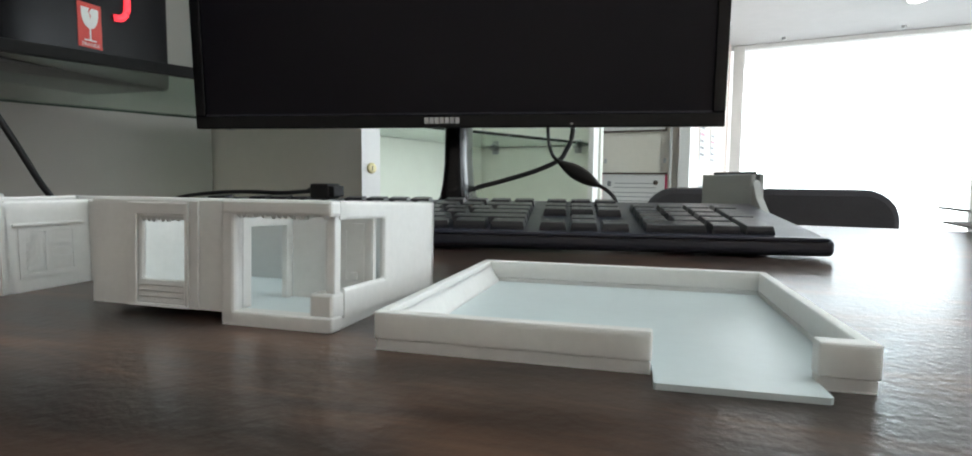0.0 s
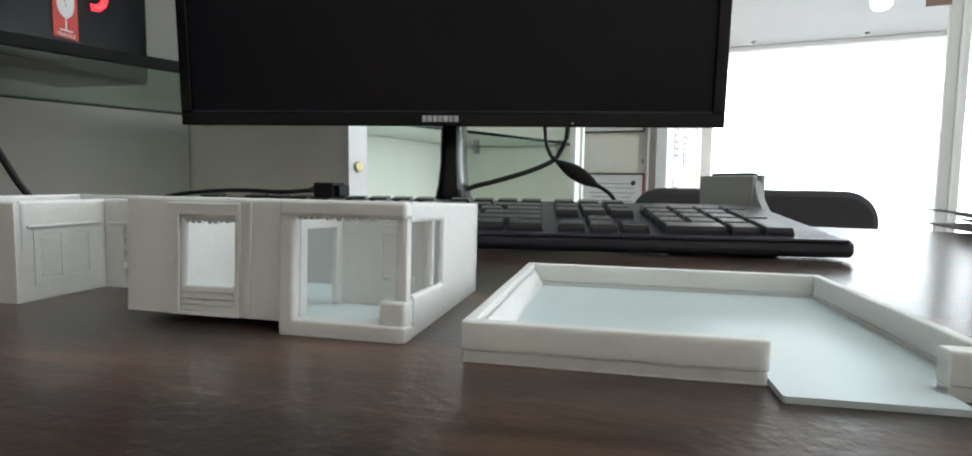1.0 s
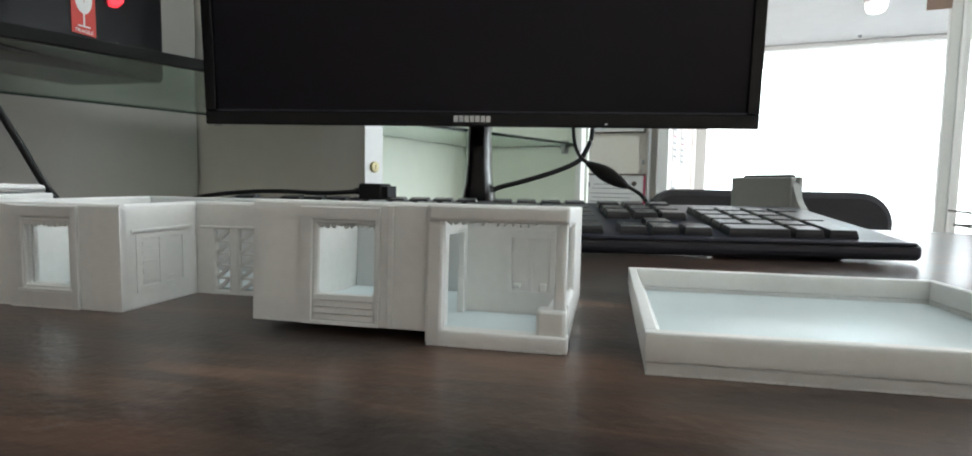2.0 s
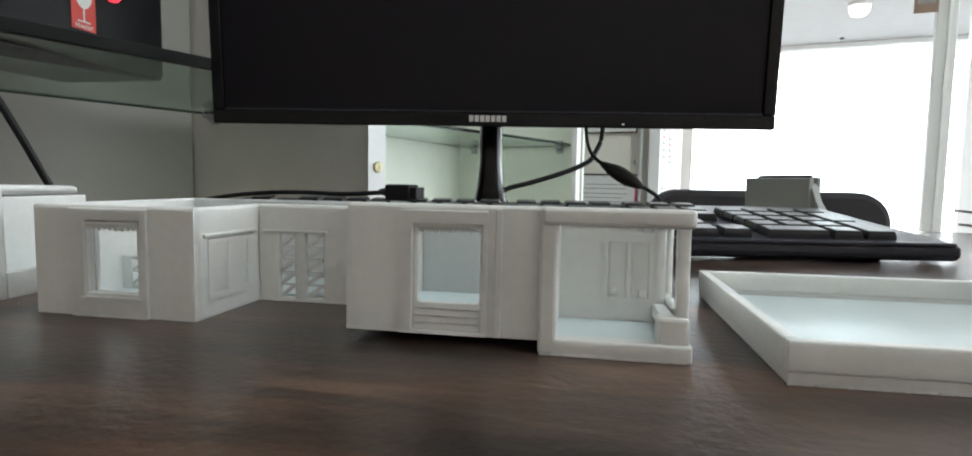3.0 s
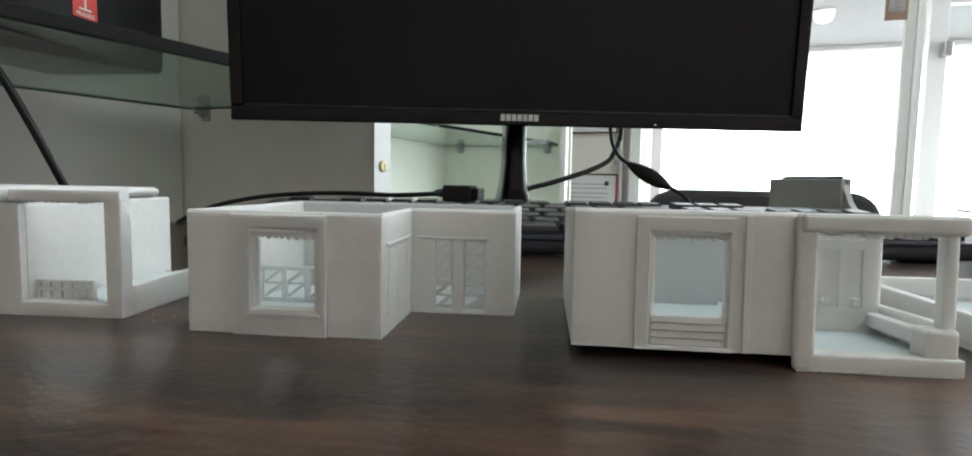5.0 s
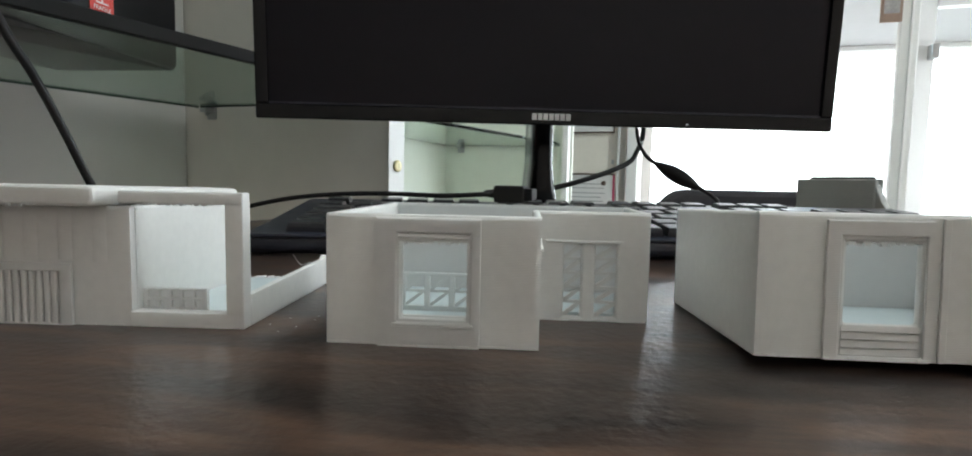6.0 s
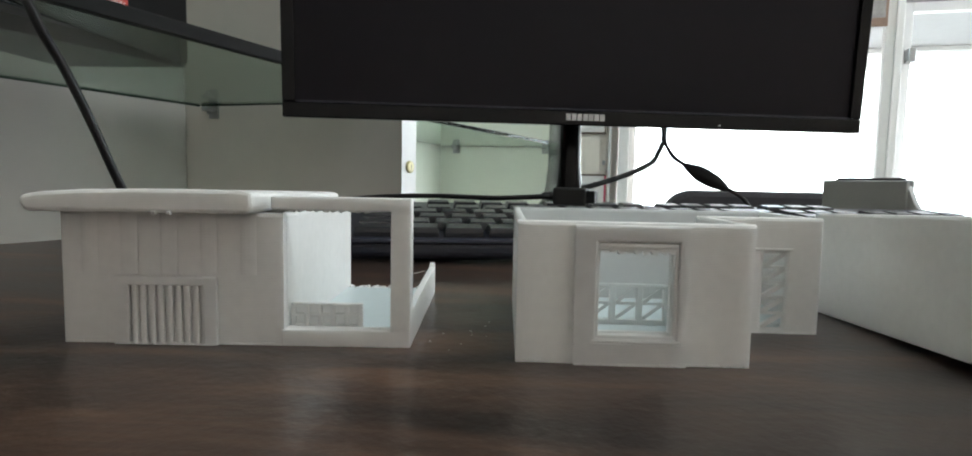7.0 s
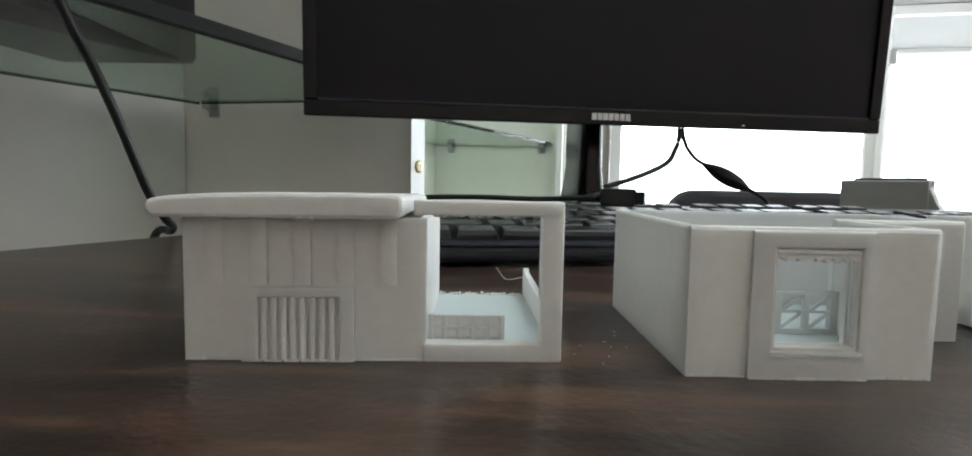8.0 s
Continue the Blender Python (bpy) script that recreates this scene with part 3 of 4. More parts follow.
for q in ((-0.60, -0.20), (0.75, -0.25), (1.0, 0.45), (-0.38, 0.68)):
    part("leg", box(B(), (q[0] - 0.025, q[1] - 0.025, FLOOR_Z), (q[0] + 0.025, q[1] + 0.025, -0.0285), None, 0.002), MAT_RAIL, desk)

# ---------------------------------------------------------------- printed house models
T = 0.0022          # wall thickness of the printed pieces
RND = random.Random(5)


def ragged(bm, x0, x1, y0, y1, z, depth, n):
    """A drooping, uneven edge of filament under a bridge."""
    for k in range(n):
        a = x0 + (x1 - x0) * k / n
        b = x0 + (x1 - x0) * (k + 1.08) / n
        d = depth * (0.25 + 0.75 * RND.random())
        d2 = depth * (0.25 + 0.75 * RND.random())
        prism(bm, [(a, z), (b, z), (b - (b - a) * 0.2, z - d2), (a + (b - a) * 0.3, z - d)], y0, y1, "y")
    return bm


def lattice(bm, x0, x1, z0, z1, y0, y1, rows, thick=0.0009):
    """Slanted bars, row above row."""
    h = (z1 - z0) / rows
    for k in range(rows):
        a = z0 + k * h
        prism(bm, [(x0, a), (x0 + thick, a), (x1, a + h - thick), (x1, a + h), (x1 - thick, a + h), (x0, a + thick)], y0, y1, "y")
        box(bm, (x0, y0, a + h - 0.0004), (x1, y1, a + h + 0.0004))
    return bm


# -- piece with porch and side opening, tipped up a little at the front
LIFT = 0.0030
M3 = pose(-0.1499, 0.1624, 0.0, 0, 0, 1.4) @ pose(0, 0.0735, 0.0, -2.33) @ pose(0, -0.0735, 0)
m3 = thing("printed_house_porch_section", M3, "white printed model house section with square window and open porch", "model house")
W3, D3, H3 = 0.0868, 0.0735, 0.0334
front = panel(B(), (0, 0.0545), (0.0, H3), T, [(0.0195, 0.0354, 0.0082, 0.0266)], None, 0.0009)
part("front_wall", front, MAT_PRINT, m3)
fr = B()
panel(fr, (0.0148, 0.0375), (0.0, 0.0318), 0.0007, [(0.0180, 0.0362, 0.0010, 0.0282)], pose(0, -0.0008, 0), 0.0003)
part("window_surround", fr, MAT_RELIEF, m3)
lv = B()
for k in range(4):
    prism(lv, [(-0.00035, 0.0012 + k * 0.0018), (0.0, 0.0010 + k * 0.0018), (0.0, 0.0026 + k * 0.0018), (-0.0001, 0.0026 + k * 0.0018)], 0.0188, 0.0356, "x")
part("louvred_sill", lv, MAT_RELIEF, m3)
hd = ragged(B(), 0.0192, 0.0357, 0.0002, 0.0016, 0.0271, 0.0013, 9)
tagged(part("window_bridge", hd, MAT_PRINT, m3, "ragged drooping filament edge"), kind="stuff")
part("corner_rib", box(B(), (0.0396, -0.0007, 0.0), (0.0412, -0.0001, H3 - 0.001), None, 0.0002), MAT_RELIEF, m3)
part("porch_pier", box(B(), (0.0507, -0.0024, -LIFT + 0.0001), (0.0553, 0.0002, H3), None, 0.0009), MAT_PRINT, m3)
part("porch_beam", box(B(), (0.0512, -0.0029, 0.0289), (W3 + 0.0003, 0.0022, H3 - 0.00005), None, 0.0009), MAT_PRINT, m3)
part("beam_edge", ragged(B(), 0.0557, 0.0845, -0.0022, 0.0010, 0.0291, 0.0013, 15), MAT_PRINT, m3, "ragged filament hanging from the beam")["kind"] = "stuff"
part("porch_plinth", box(B(), (0.0540, -0.00235, -LIFT), (W3 + 0.0004, 0.0030, 0.0012), None, 0.0005), MAT_PRINT, m3)
part("corner_post", box(B(), (0.0834, 0.0002, 0.0070), (0.0864, 0.0034, 0.0300), None, 0.0004), MAT_PRINT, m3)
part("corner_block", box(B(), (0.0792, -0.0012, 0.0002), (W3 - 0.0002, 0.0050, 0.0076), None, 0.0009), MAT_PRINT, m3)
side = panel(B(), (0.0, D3 - 0.005), (0.0, H3), T, [(0.0, 0.0252, 0.0085, 0.0280)], pose(W3, 0.0050, 0, 0, 0, 90), 0.0009)
part("side_wall", side, MAT_PRINT, m3)
part("side_lintel", box(B(), (W3 - T, 0.0022, 0.0280), (W3, 0.0056, H3), None, 0.0003), MAT_PRINT, m3)
part("side_wedge", prism(B(), [(0.003, -LIFT), (0.003, 0.0), (D3 - 0.0005, 0.0), (D3 - 0.0005, -0.0001)], W3 - T, W3 - 0.0001, "x"), MAT_PRINT, m3)
part("rail", box(B(), (W3 - 0.0058, 0.0056, 0.0026), (W3 - T - 0.0002, 0.0300, 0.0064), None, 0.0004), MAT_PRINT, m3)
part("left_wall", panel(B(), (T, D3 - T), (0.0, H3), T, (), pose(T, 0, 0, 0, 0, 90), 0.0009), MAT_PRINT, m3)
part("back_wall", panel(B(), (0, W3), (0.0, H3), T, (), pose(0, D3 - T, 0), 0.0009), MAT_THIN, m3)
part("base_plate", box(B(), (T + 0.0002, T + 0.0009, -0.0008), (W3 - T - 0.0002, D3 - T - 0.0002, 0.0009)), MAT_FLOOR_TINT, m3)
part("porch_wall", panel(B(), (T + 0.0003, 0.0268), (0.0007, H3 - 0.0002), 0.0020, [(0.0062, 0.0236, 0.0007, 0.0250)], pose(0.0545, 0, 0, 0, 0, 90), 0.0002), MAT_PRINT, m3)
part("porch_back_wall", panel(B(), (0.0546, W3 - T - 0.0003), (0.0007, H3 - 0.0004), 0.0020, (), pose(0, 0.0268, 0), 0.0002), MAT_PRINT, m3)
pb = B()
panel(pb, (0.0668, 0.0812), (0.0060, 0.0262), 0.0003, [(0.0684, 0.0735, 0.0078, 0.0236), (0.0748, 0.0797, 0.0078, 0.0236)], pose(0, 0.02645, 0), 0.0001)
for k, dx in enumerate((0.0690, 0.0768)):
    box(pb, (dx, 0.0256, 0.0088 - 0.001 * k), (dx + 0.0022, 0.0267, 0.0104), None, 0.0004)
part("blind_window", pb, MAT_RELIEF, m3)
part("inner_wall", panel(B(), (T + 0.0003, 0.0522), (0.0007, H3 - 0.0004), 0.0020, (), pose(0, 0.0625, 0), 0.0002), MAT_THIN, m3)

# -- L-shaped piece with lattice windows
M2 = pose(-0.2533, 0.1662, 0.0, 0, 0, 1.45)
m2 = thing("printed_house_corner_section", M2, "white L-shaped printed model house section, roofless, with lattice windows", "model house")
A2, S2, W2, D2, H2 = 0.0540, 0.0333, 0.0870, 0.0715, 0.0333
part("front_wall", panel(B(), (0, A2), (0.0, H2), T, [(0.0189, 0.0358, 0.0072, 0.0266)], None, 0.0009), MAT_PRINT, m2)
part("window_bay", panel(B(), (0.0132, 0.0392), (-0.0000, H2 - 0.0009), 0.0010, [(0.0183, 0.0366, 0.0062, 0.0285)], pose(0, -0.0011, 0.0002), 0.0005), MAT_PRINT, m2)
fb = B()
panel(fb, (0.0170, 0.0378), (0.0060, 0.0285), 0.0010, [(0.0189, 0.0358, 0.0072, 0.0266)], pose(0, -0.0007, 0), 0.0003)
part("window_frame", fb, MAT_RELIEF, m2)
part("window_reveal", panel(B(), (0.0170, 0.0378), (0.0055, 0.0285), 0.0018, [(0.0189, 0.0358, 0.0072, 0.0266)], pose(0, T + 0.0001, 0), 0.0003), MAT_PRINT, m2)
hb = B()
box(hb, (0.0185, -0.0011, 0.0275), (0.0364, -0.0006, 0.0281), None, 0.0001)
ragged(hb, 0.0188, 0.0358, -0.0010, 0.0010, 0.0270, 0.0013, 9)
part("window_header", hb, MAT_RELIEF, m2)
part("window_sill", box(B(), (0.0172, -0.0019, 0.0054), (0.0376, -0.0016, 0.0062), None, 0.0003), MAT_RELIEF, m2)
part("bay_wall", panel(B(), (T, S2), (0.0, H2), T, (), pose(A2, 0, 0, 0, 0, 90), 0.0009), MAT_PRINT, m2)
sb = B()
panel(sb, (0.0060, 0.0285), (0.0050, 0.0236), 0.00018, [(0.0085, 0.0155, 0.0070, 0.0220), (0.0180, 0.0260, 0.0070, 0.0220)], pose(A2 + 0.00018, 0, 0, 0, 0, 90), 0.00008)
for k in range(5):
    box(sb, (A2 + 0.00002, 0.0086, 0.0078 + k * 0.0030), (A2 + 0.00012, 0.0259, 0.0090 + k * 0.0030))
part("blind_lattice", sb, MAT_RELIEF, m2, "faint blind window relief")
part("ledge", box(B(), (A2 - 0.0002, 0.0040, 0.0242), (A2 + 0.0007, 0.0300, 0.0252), None, 0.0002), MAT_RELIEF, m2)
wing = panel(B(), (A2 - T, W2), (0.0, H2), T, [(A2 + 0.0077, A2 + 0.0128, 0.0014, 0.0234), (A2 + 0.0172, A2 + 0.0233, 0.0014, 0.0234)], pose(0, S2 + 0.0001, 0), 0.0009)
part("wing_wall", wing, MAT_PRINT, m2)
part("lattice_window", lattice(B(), A2 + 0.0077, A2 + 0.0128, 0.0014, 0.0234, S2 + 0.0004, S2 + 0.0016, 5), MAT_RELIEF, m2, "slanted lattice bars")
part("lattice_window", lattice(B(), A2 + 0.0172, A2 + 0.0233, 0.0014, 0.0234, S2 + 0.0004, S2 + 0.0016, 5), MAT_RELIEF, m2, "slanted lattice bars")
part("wing_ledge", box(B(), (A2 + 0.0020, S2 - 0.0006, 0.0238), (A2 + 0.0250, S2 + 0.0003, 0.0246), None, 0.0002), MAT_RELIEF, m2)
part("wing_side_wall", panel(B(), (S2 + T + 0.0002, D2), (0.0, H2), T, (), pose(W2, 0, 0, 0, 0, 90), 0.0009), MAT_PRINT, m2)
part("left_wall", panel(B(), (T, D2 - T), (0.0, H2), T, (), pose(T, 0, 0, 0, 0, 90), 0.0009), MAT_PRINT, m2)
part("back_wall", panel(B(), (0, W2 - T - 0.0001), (0.0, H2), T, (), pose(0, D2 - T, 0), 0.0009), MAT_THIN, m2)
part("base_plate", prism(B(), [(T, T + 0.0001), (A2 - T, T + 0.0001), (A2 - T, S2 + T + 0.0002), (W2 - T, S2 + T + 0.0002), (W2 - T, D2 - T - 0.0002), (T, D2 - T - 0.0002)], 0.0003, 0.0020), MAT_FLOOR_TINT, m2)
SLOTS = [(0.0060 + k * 0.0076, 0.0118 + k * 0.0076) for k in range(6)]
part("inner_screen", panel(B(), (0.0026, A2 - 0.0024), (0.0021, 0.0138), 0.0014, [(p, q, 0.0036, 0.0128) for p, q in SLOTS], pose(0, 0.0300, 0), 0.0002), MAT_LATTICE, m2, "low inner wall with slanted lattice")
for p, q in SLOTS:
    part("inner_lattice", lattice(B(), p, q, 0.0036, 0.0128, 0.0304, 0.0309, 2, 0.0007), MAT_LATTICE, m2, "slanted lattice bars")

# -- piece with slab roof, ribbed wall and open frame
M1 = pose(-0.3657, 0.1686, 0.0, 0, 0, 3.65)
m1 = thing("printed_house_garage_section", M1, "white printed model house section with slab roof and ribbed wall", "model house")
W1, D1, H1, P1 = 0.0863, 0.0712, 0.0374, 0.0547
part("front_wall", panel(B(), (0, P1), (0.0, 0.0332), T, (), None, 0.0009), MAT_PRINT, m1)
for k in range(5):
    x0 = 0.0058 + k * 0.0098
    part("wall_rib", prism(B(), [(x0 - 0.0012, 0.0003), (x0 - 0.0010, -0.00004), (x0 - 0.0004, -0.00016), (x0 + 0.0004, -0.00024), (x0 + 0.0016, -0.00024), (x0 + 0.0024, -0.00016), (x0 + 0.0030, -0.00004), (x0 + 0.0032, 0.0003)], 0.0176 + 0.0005 * RND.random(), 0.0330, "z"), MAT_RELIEF, m1)
gs = B()
panel(gs, (0.0130, 0.0384), (0.0, 0.0172), 0.0009, [(0.0168, 0.0350, 0.0, 0.0148)], pose(0, -0.0011, 0), 0.0004)
part("shutter_frame", gs, MAT_PRINT, m1)
for k in range(8):
    x0 = 0.0174 + k * 0.00218
    part("shutter_bar", box(B(), (x0, -0.0009, 0.0002), (x0 + 0.00125, 0.0002, 0.0150), None, 0.0003), MAT_RELIEF, m1)
roof = B()
prof = [(-0.0046, 0.0350), (-0.0032, 0.0331), (0.0490, 0.0333), (0.0501, 0.0350), (0.0499, 0.0382), (0.0475, 0.0388), (0.0250, 0.0388), (0.0100, 0.0384), (0.0000, 0.0377), (-0.0042, 0.0369)]
prism(roof, prof, -0.0072, D1 + 0.0010, "y", None, 0.0009)
for v in roof.verts:
    if v.co.z > 0.0355:
        v.co.z -= 0.0016 * max(0.0, v.co.y) / D1
part("roof_slab", roof, MAT_PRINT, m1, "thick overhanging roof slab with a softly rounded top")
for k in (0.0265, 0.0300):
    part("roof_nub", box(B(), (k, -0.0075, 0.0328), (k + 0.0011, -0.0066, 0.0336), None, 0.0002), MAT_PRINT, m1)
part("frame_beam", box(B(), (P1 - 0.0030, -0.0003, 0.0340), (W1, 0.0040, H1), None, 0.0004), MAT_PRINT, m1)
part("beam_edge", ragged(B(), P1 + 0.001, W1 - 0.006, 0.0004, 0.0030, 0.0342, 0.0008, 12), MAT_PRINT, m1)
part("frame_post", box(B(), (0.0812, -0.00027, 0.0036), (W1 - 0.00003, 0.0042, 0.0348), None, 0.0003), MAT_PRINT, m1)
part("frame_sill", box(B(), (P1 - 0.0006, -0.0003, 0.0), (W1, 0.0040, 0.0042), None, 0.0003), MAT_PRINT, m1)
part("partition", panel(B(), (T + 0.0002, D1), (0.0, 0.0332), T, (), pose(P1, 0, 0, 0, 0, 90), 0.0009), MAT_PRINT, m1)
part("left_wall", panel(B(), (T, D1), (0.0, 0.0328), T, (), pose(T, 0, 0, 0, 0, 90), 0.0009), MAT_PRINT, m1)
part("back_wall", panel(B(), (T + 0.0001, P1 - T - 0.0001), (0.0, 0.0332), T, (), pose(0, D1 - T, 0), 0.0009), MAT_PRINT, m1)
part("base_plate", box(B(), (P1 + 0.0001, 0.0041, 0.0), (W1 - 0.0020, D1 - 0.004, 0.0024)), MAT_FLOOR_TINT, m1)
rg = B()
for k in range(26):
    x0 = P1 + 0.0004 + k * 0.0011
    box(rg, (x0, D1 - 0.0042, 0.0002), (x0 + 0.0007 + 0.0005 * RND.random(), D1 - 0.0036 + 0.0022 * RND.random(), 0.0022 + 0.0009 * RND.random()))
tagged(part("torn_edge", rg, MAT_PRINT, m1, "ragged torn filament edge"), kind="stuff")
part("parapet", prism(B(), [(0.0043, 0.0), (D1 - 0.001, 0.0), (D1 - 0.0005, 0.0112), (D1 - 0.002, 0.0118), (D1 - 0.0045, 0.0104), (0.0043, 0.0090)], W1 - 0.0020, W1, "x", None, 0.0003), MAT_PRINT, m1)
BAL = [(P1 + 0.0014 + c * 0.0034, P1 + 0.0036 + c * 0.0034, 0.0044 + r * 0.0029, 0.0064 + r * 0.0029) for r in range(2) for c in range(5)]
part("balustrade", panel(B(), (P1 + 0.0003, P1 + 0.0186), (0.0026, 0.0100), 0.0010, BAL, pose(0, 0.0046, 0), 0.0003), MAT_PRINT, m1)
part("balustrade_web", box(B(), (P1 + 0.0006, 0.0057, 0.0026), (P1 + 0.0184, 0.0063, 0.0098)), MAT_PRINT, m1)
part("stray_filament", tube(B(), smooth_path([(0.0835, 0.060, 0.010), (0.078, 0.064, 0.0085), (0.0745, 0.0655, 0.0125)], 6), 0.0001, 5), MAT_PRINT, m1)

# -- shallow tray
MT = pose(-0.0450, 0.1532, 0.0, 0, 0, 2.7)
tray = thing("printed_roof_tray", MT, "white printed shallow tray with raised rim and open ramp", "model roof")
WT, DT, HT, RT = 0.1102, 0.0998, 0.0098, 0.0030
part("floor_plate", prism(B(), [(RT, RT), (0.0663, RT), (0.0663, -0.0086), (0.0668, -0.0091), (0.0988, -0.0083), (0.0994, -0.0078), (0.0990, 0.0040), (WT - RT, 0.0040), (WT - RT, DT - RT), (RT, DT - RT)], 0.0001, 0.0015), MAT_FLOOR_TINT, tray, "smooth white floor plate with cool light in its colour")
for nm, lo, hi in (("rim_front", (0, 0, 0.0030), (0.0662, RT, HT)), ("rim_left", (0, RT + 0.0001, 0.0030), (RT, DT - RT - 0.0001, HT)), ("rim_back", (0, DT - RT, 0.0030), (WT, DT, HT)), ("rim_right", (WT - RT, 0.0046, 0.0030), (WT, DT - RT - 0.0001, HT)), ("rim_stub", (0.0986, 0, 0.0030), (WT, 0.0045, HT + 0.0004))):
    part(nm, box(B(), lo, hi, None, 0.0004), MAT_PRINT, tray)
for nm, lo, hi in (("foot_front", (0.0004, 0.0004, 0.0), (0.0660, RT, 0.0029)), ("foot_left", (0.0004, RT + 0.0001, 0.0), (RT, DT - RT - 0.0001, 0.0029)), ("foot_back", (0.0004, DT - RT, 0.0), (WT - 0.0004, DT - 0.0004, 0.0029)), ("foot_right", (WT - RT, 0.0046, 0.0), (WT - 0.0004, DT - RT - 0.0001, 0.0029)), ("foot_stub", (0.0988, 0.0004, 0.0), (WT - 0.0004, 0.0044, 0.0029))):
    part(nm, box(B(), lo, hi, None, 0.0003), MAT_PRINT, tray)
part("rim_fillet", prism(B(), [(RT + 0.0001, 0.0014), (RT + 0.0038, 0.0014), (RT + 0.0001, 0.0080)], RT + 0.0002, DT - RT - 0.0002, "y"), MAT_PRINT, tray)
# the rim narrows towards the back
for ob in tray.children:
    for v in ob.data.vertices:
        k, side = max(0.0, v.co.y) / DT, v.co.x / WT
        v.co.x += k * (0.0024 * (1 - side) - 0.0017 * side)



def foot_fringe(parent, runs, zlow=0.0):
    """Uneven first layer squeezed out along the foot of a printed piece."""
    bm = B()
    for x0, x1, y in runs:
        x = x0
        while x < x1 - 0.0008:
            w = 0.0012 + 0.004 * RND.random()
            box(bm, (x, y - 0.00005 - 0.00016 * RND.random(), zlow), (min(x + w, x1), y + 0.0003, zlow + 0.0003 + 0.0004 * RND.random()), None, 0.0001, 1)
            x += w + 0.0005 * RND.random()
    return tagged(part("first_layer", bm, MAT_RELIEF, parent, "uneven squeezed-out first layer"), kind="stuff")


foot_fringe(m1, [(0.0002, 0.0110, -0.0001), (0.0132, 0.0382, -0.0012), (0.0396, 0.0860, -0.0002)])
foot_fringe(m2, [(0.0002, 0.0130, -0.0001), (0.0134, 0.0392, -0.0012), (0.0394, 0.0535, -0.0001), (0.0540, 0.0862, 0.0328)])
foot_fringe(tray, [(0.0003, 0.0660, 0.0003), (0.0990, 0.1097, 0.0003)])
foot_fringe(m3, [(0.0003, 0.0145, -0.0001), (0.0150, 0.0375, -0.0009), (0.0378, 0.0494, -0.0001)])
foot_fringe(m3, [(0.0512, 0.0866, -0.0024)], -LIFT)

# ---------------------------------------------------------------- keyboard
KB = pose(0.1135, 0.3870, 0.0, 0, 0, 9.3) @ pose(-0.478, 0, 0)
kb = thing("keyboard", KB, "black full-size computer keyboard with low keycaps and pale legends", "keyboard")
KW, KD = 0.478, 0.158


def deck(v):
    return 0.0118 + (v - 0.010) * 0.0985


shell = prism(B(), [(0.0035, 0.0014), (0.0, 0.0042), (0.0004, 0.0098), (0.0040, 0.0116), (0.0100, deck(0.010)), (KD - 0.006, deck(KD - 0.006)), (KD, deck(KD) - 0.004), (KD, 0.0150), (0.035, 0.0022)], 0.0, KW, "x", None, 0.0016)
part("shell", shell, MAT_KEYBODY, kb)
part("front_lip", box(B(), (0.003, -0.0004, 0.0098), (KW - 0.003, 0.0046, 0.0122), None, 0.0010), MAT_KEYBODY, kb)
for x in (0.05, 0.24, 0.43):
    part("foot", box(B(), (x - 0.012, 0.012, 0.0), (x + 0.012, 0.024, 0.0030), None, 0.0008), MAT_RUBBER, kb)
for x in (0.06, 0.41):
    part("folding_leg", box(B(), (x, 0.140, 0.0), (x + 0.024, 0.147, 0.0170), None, 0.001), MAT_KEYBODY, kb)
TILT = math.degrees(math.atan(0.0985))
U = 0.01905
cap_cache = {}


def keycap(parent, x, v, w, d, legend=True):
    """A low cap, wider at its foot, with a slightly dished top."""
    key = (round(w, 5), round(d, 5))
    if key not in cap_cache:
        bm = B()
        g, tp, h = 0.0012, 0.0026, 0.0056
        prism_pts = [[(g, g, 0), (w - g, g, 0), (w - g, d - g, 0), (g, d - g, 0)], [(g + 0.0004, g + 0.0003, 0.0030), (w - g - 0.0004, g + 0.0003, 0.0030), (w - g - 0.0004, d - g - 0.0006, 0.0030), (g + 0.0004, d - g - 0.0006, 0.0030)], [(tp - 0.0004, g + 0.0010, h - 0.0004), (w - tp + 0.0004, g + 0.0010, h - 0.0004), (w - tp + 0.0004, d - tp, h - 0.0004), (tp - 0.0004, d - tp, h - 0.0004)], [(tp, g + 0.0016, h), (w - tp, g + 0.0016, h), (w - tp, d - tp - 0.0005, h), (tp, d - tp - 0.0005, h)]]
        rows = [[bm.verts.new(p) for p in r] for r in prism_pts]
        for a, b in zip(rows, rows[1:]):
            for i in range(4):
                bm.faces.new((a[i], a[(i + 1) % 4], b[(i + 1) % 4], b[i]))
        bm.faces.new(rows[-1])
        bm.faces.new(rows[0][::-1])
        cap_cache[key] = mesh_of("key", bm, MAT_KEYS)
        lb = B()
        box(lb, (0.0045, d - 0.0072, h + 0.00005), (0.0072, d - 0.0062, h + 0.00012))
        cap_cache[key, 1] = mesh_of("legend", lb, MAT_LEGEND)
    k = new("key", cap_cache[key])
    k.parent = parent
    k.matrix_basis = pose(x, v, deck(v) - 0.0006, TILT)
    if legend:
        lg = new("legend", cap_cache[key, 1])
        lg.parent = k
    return k


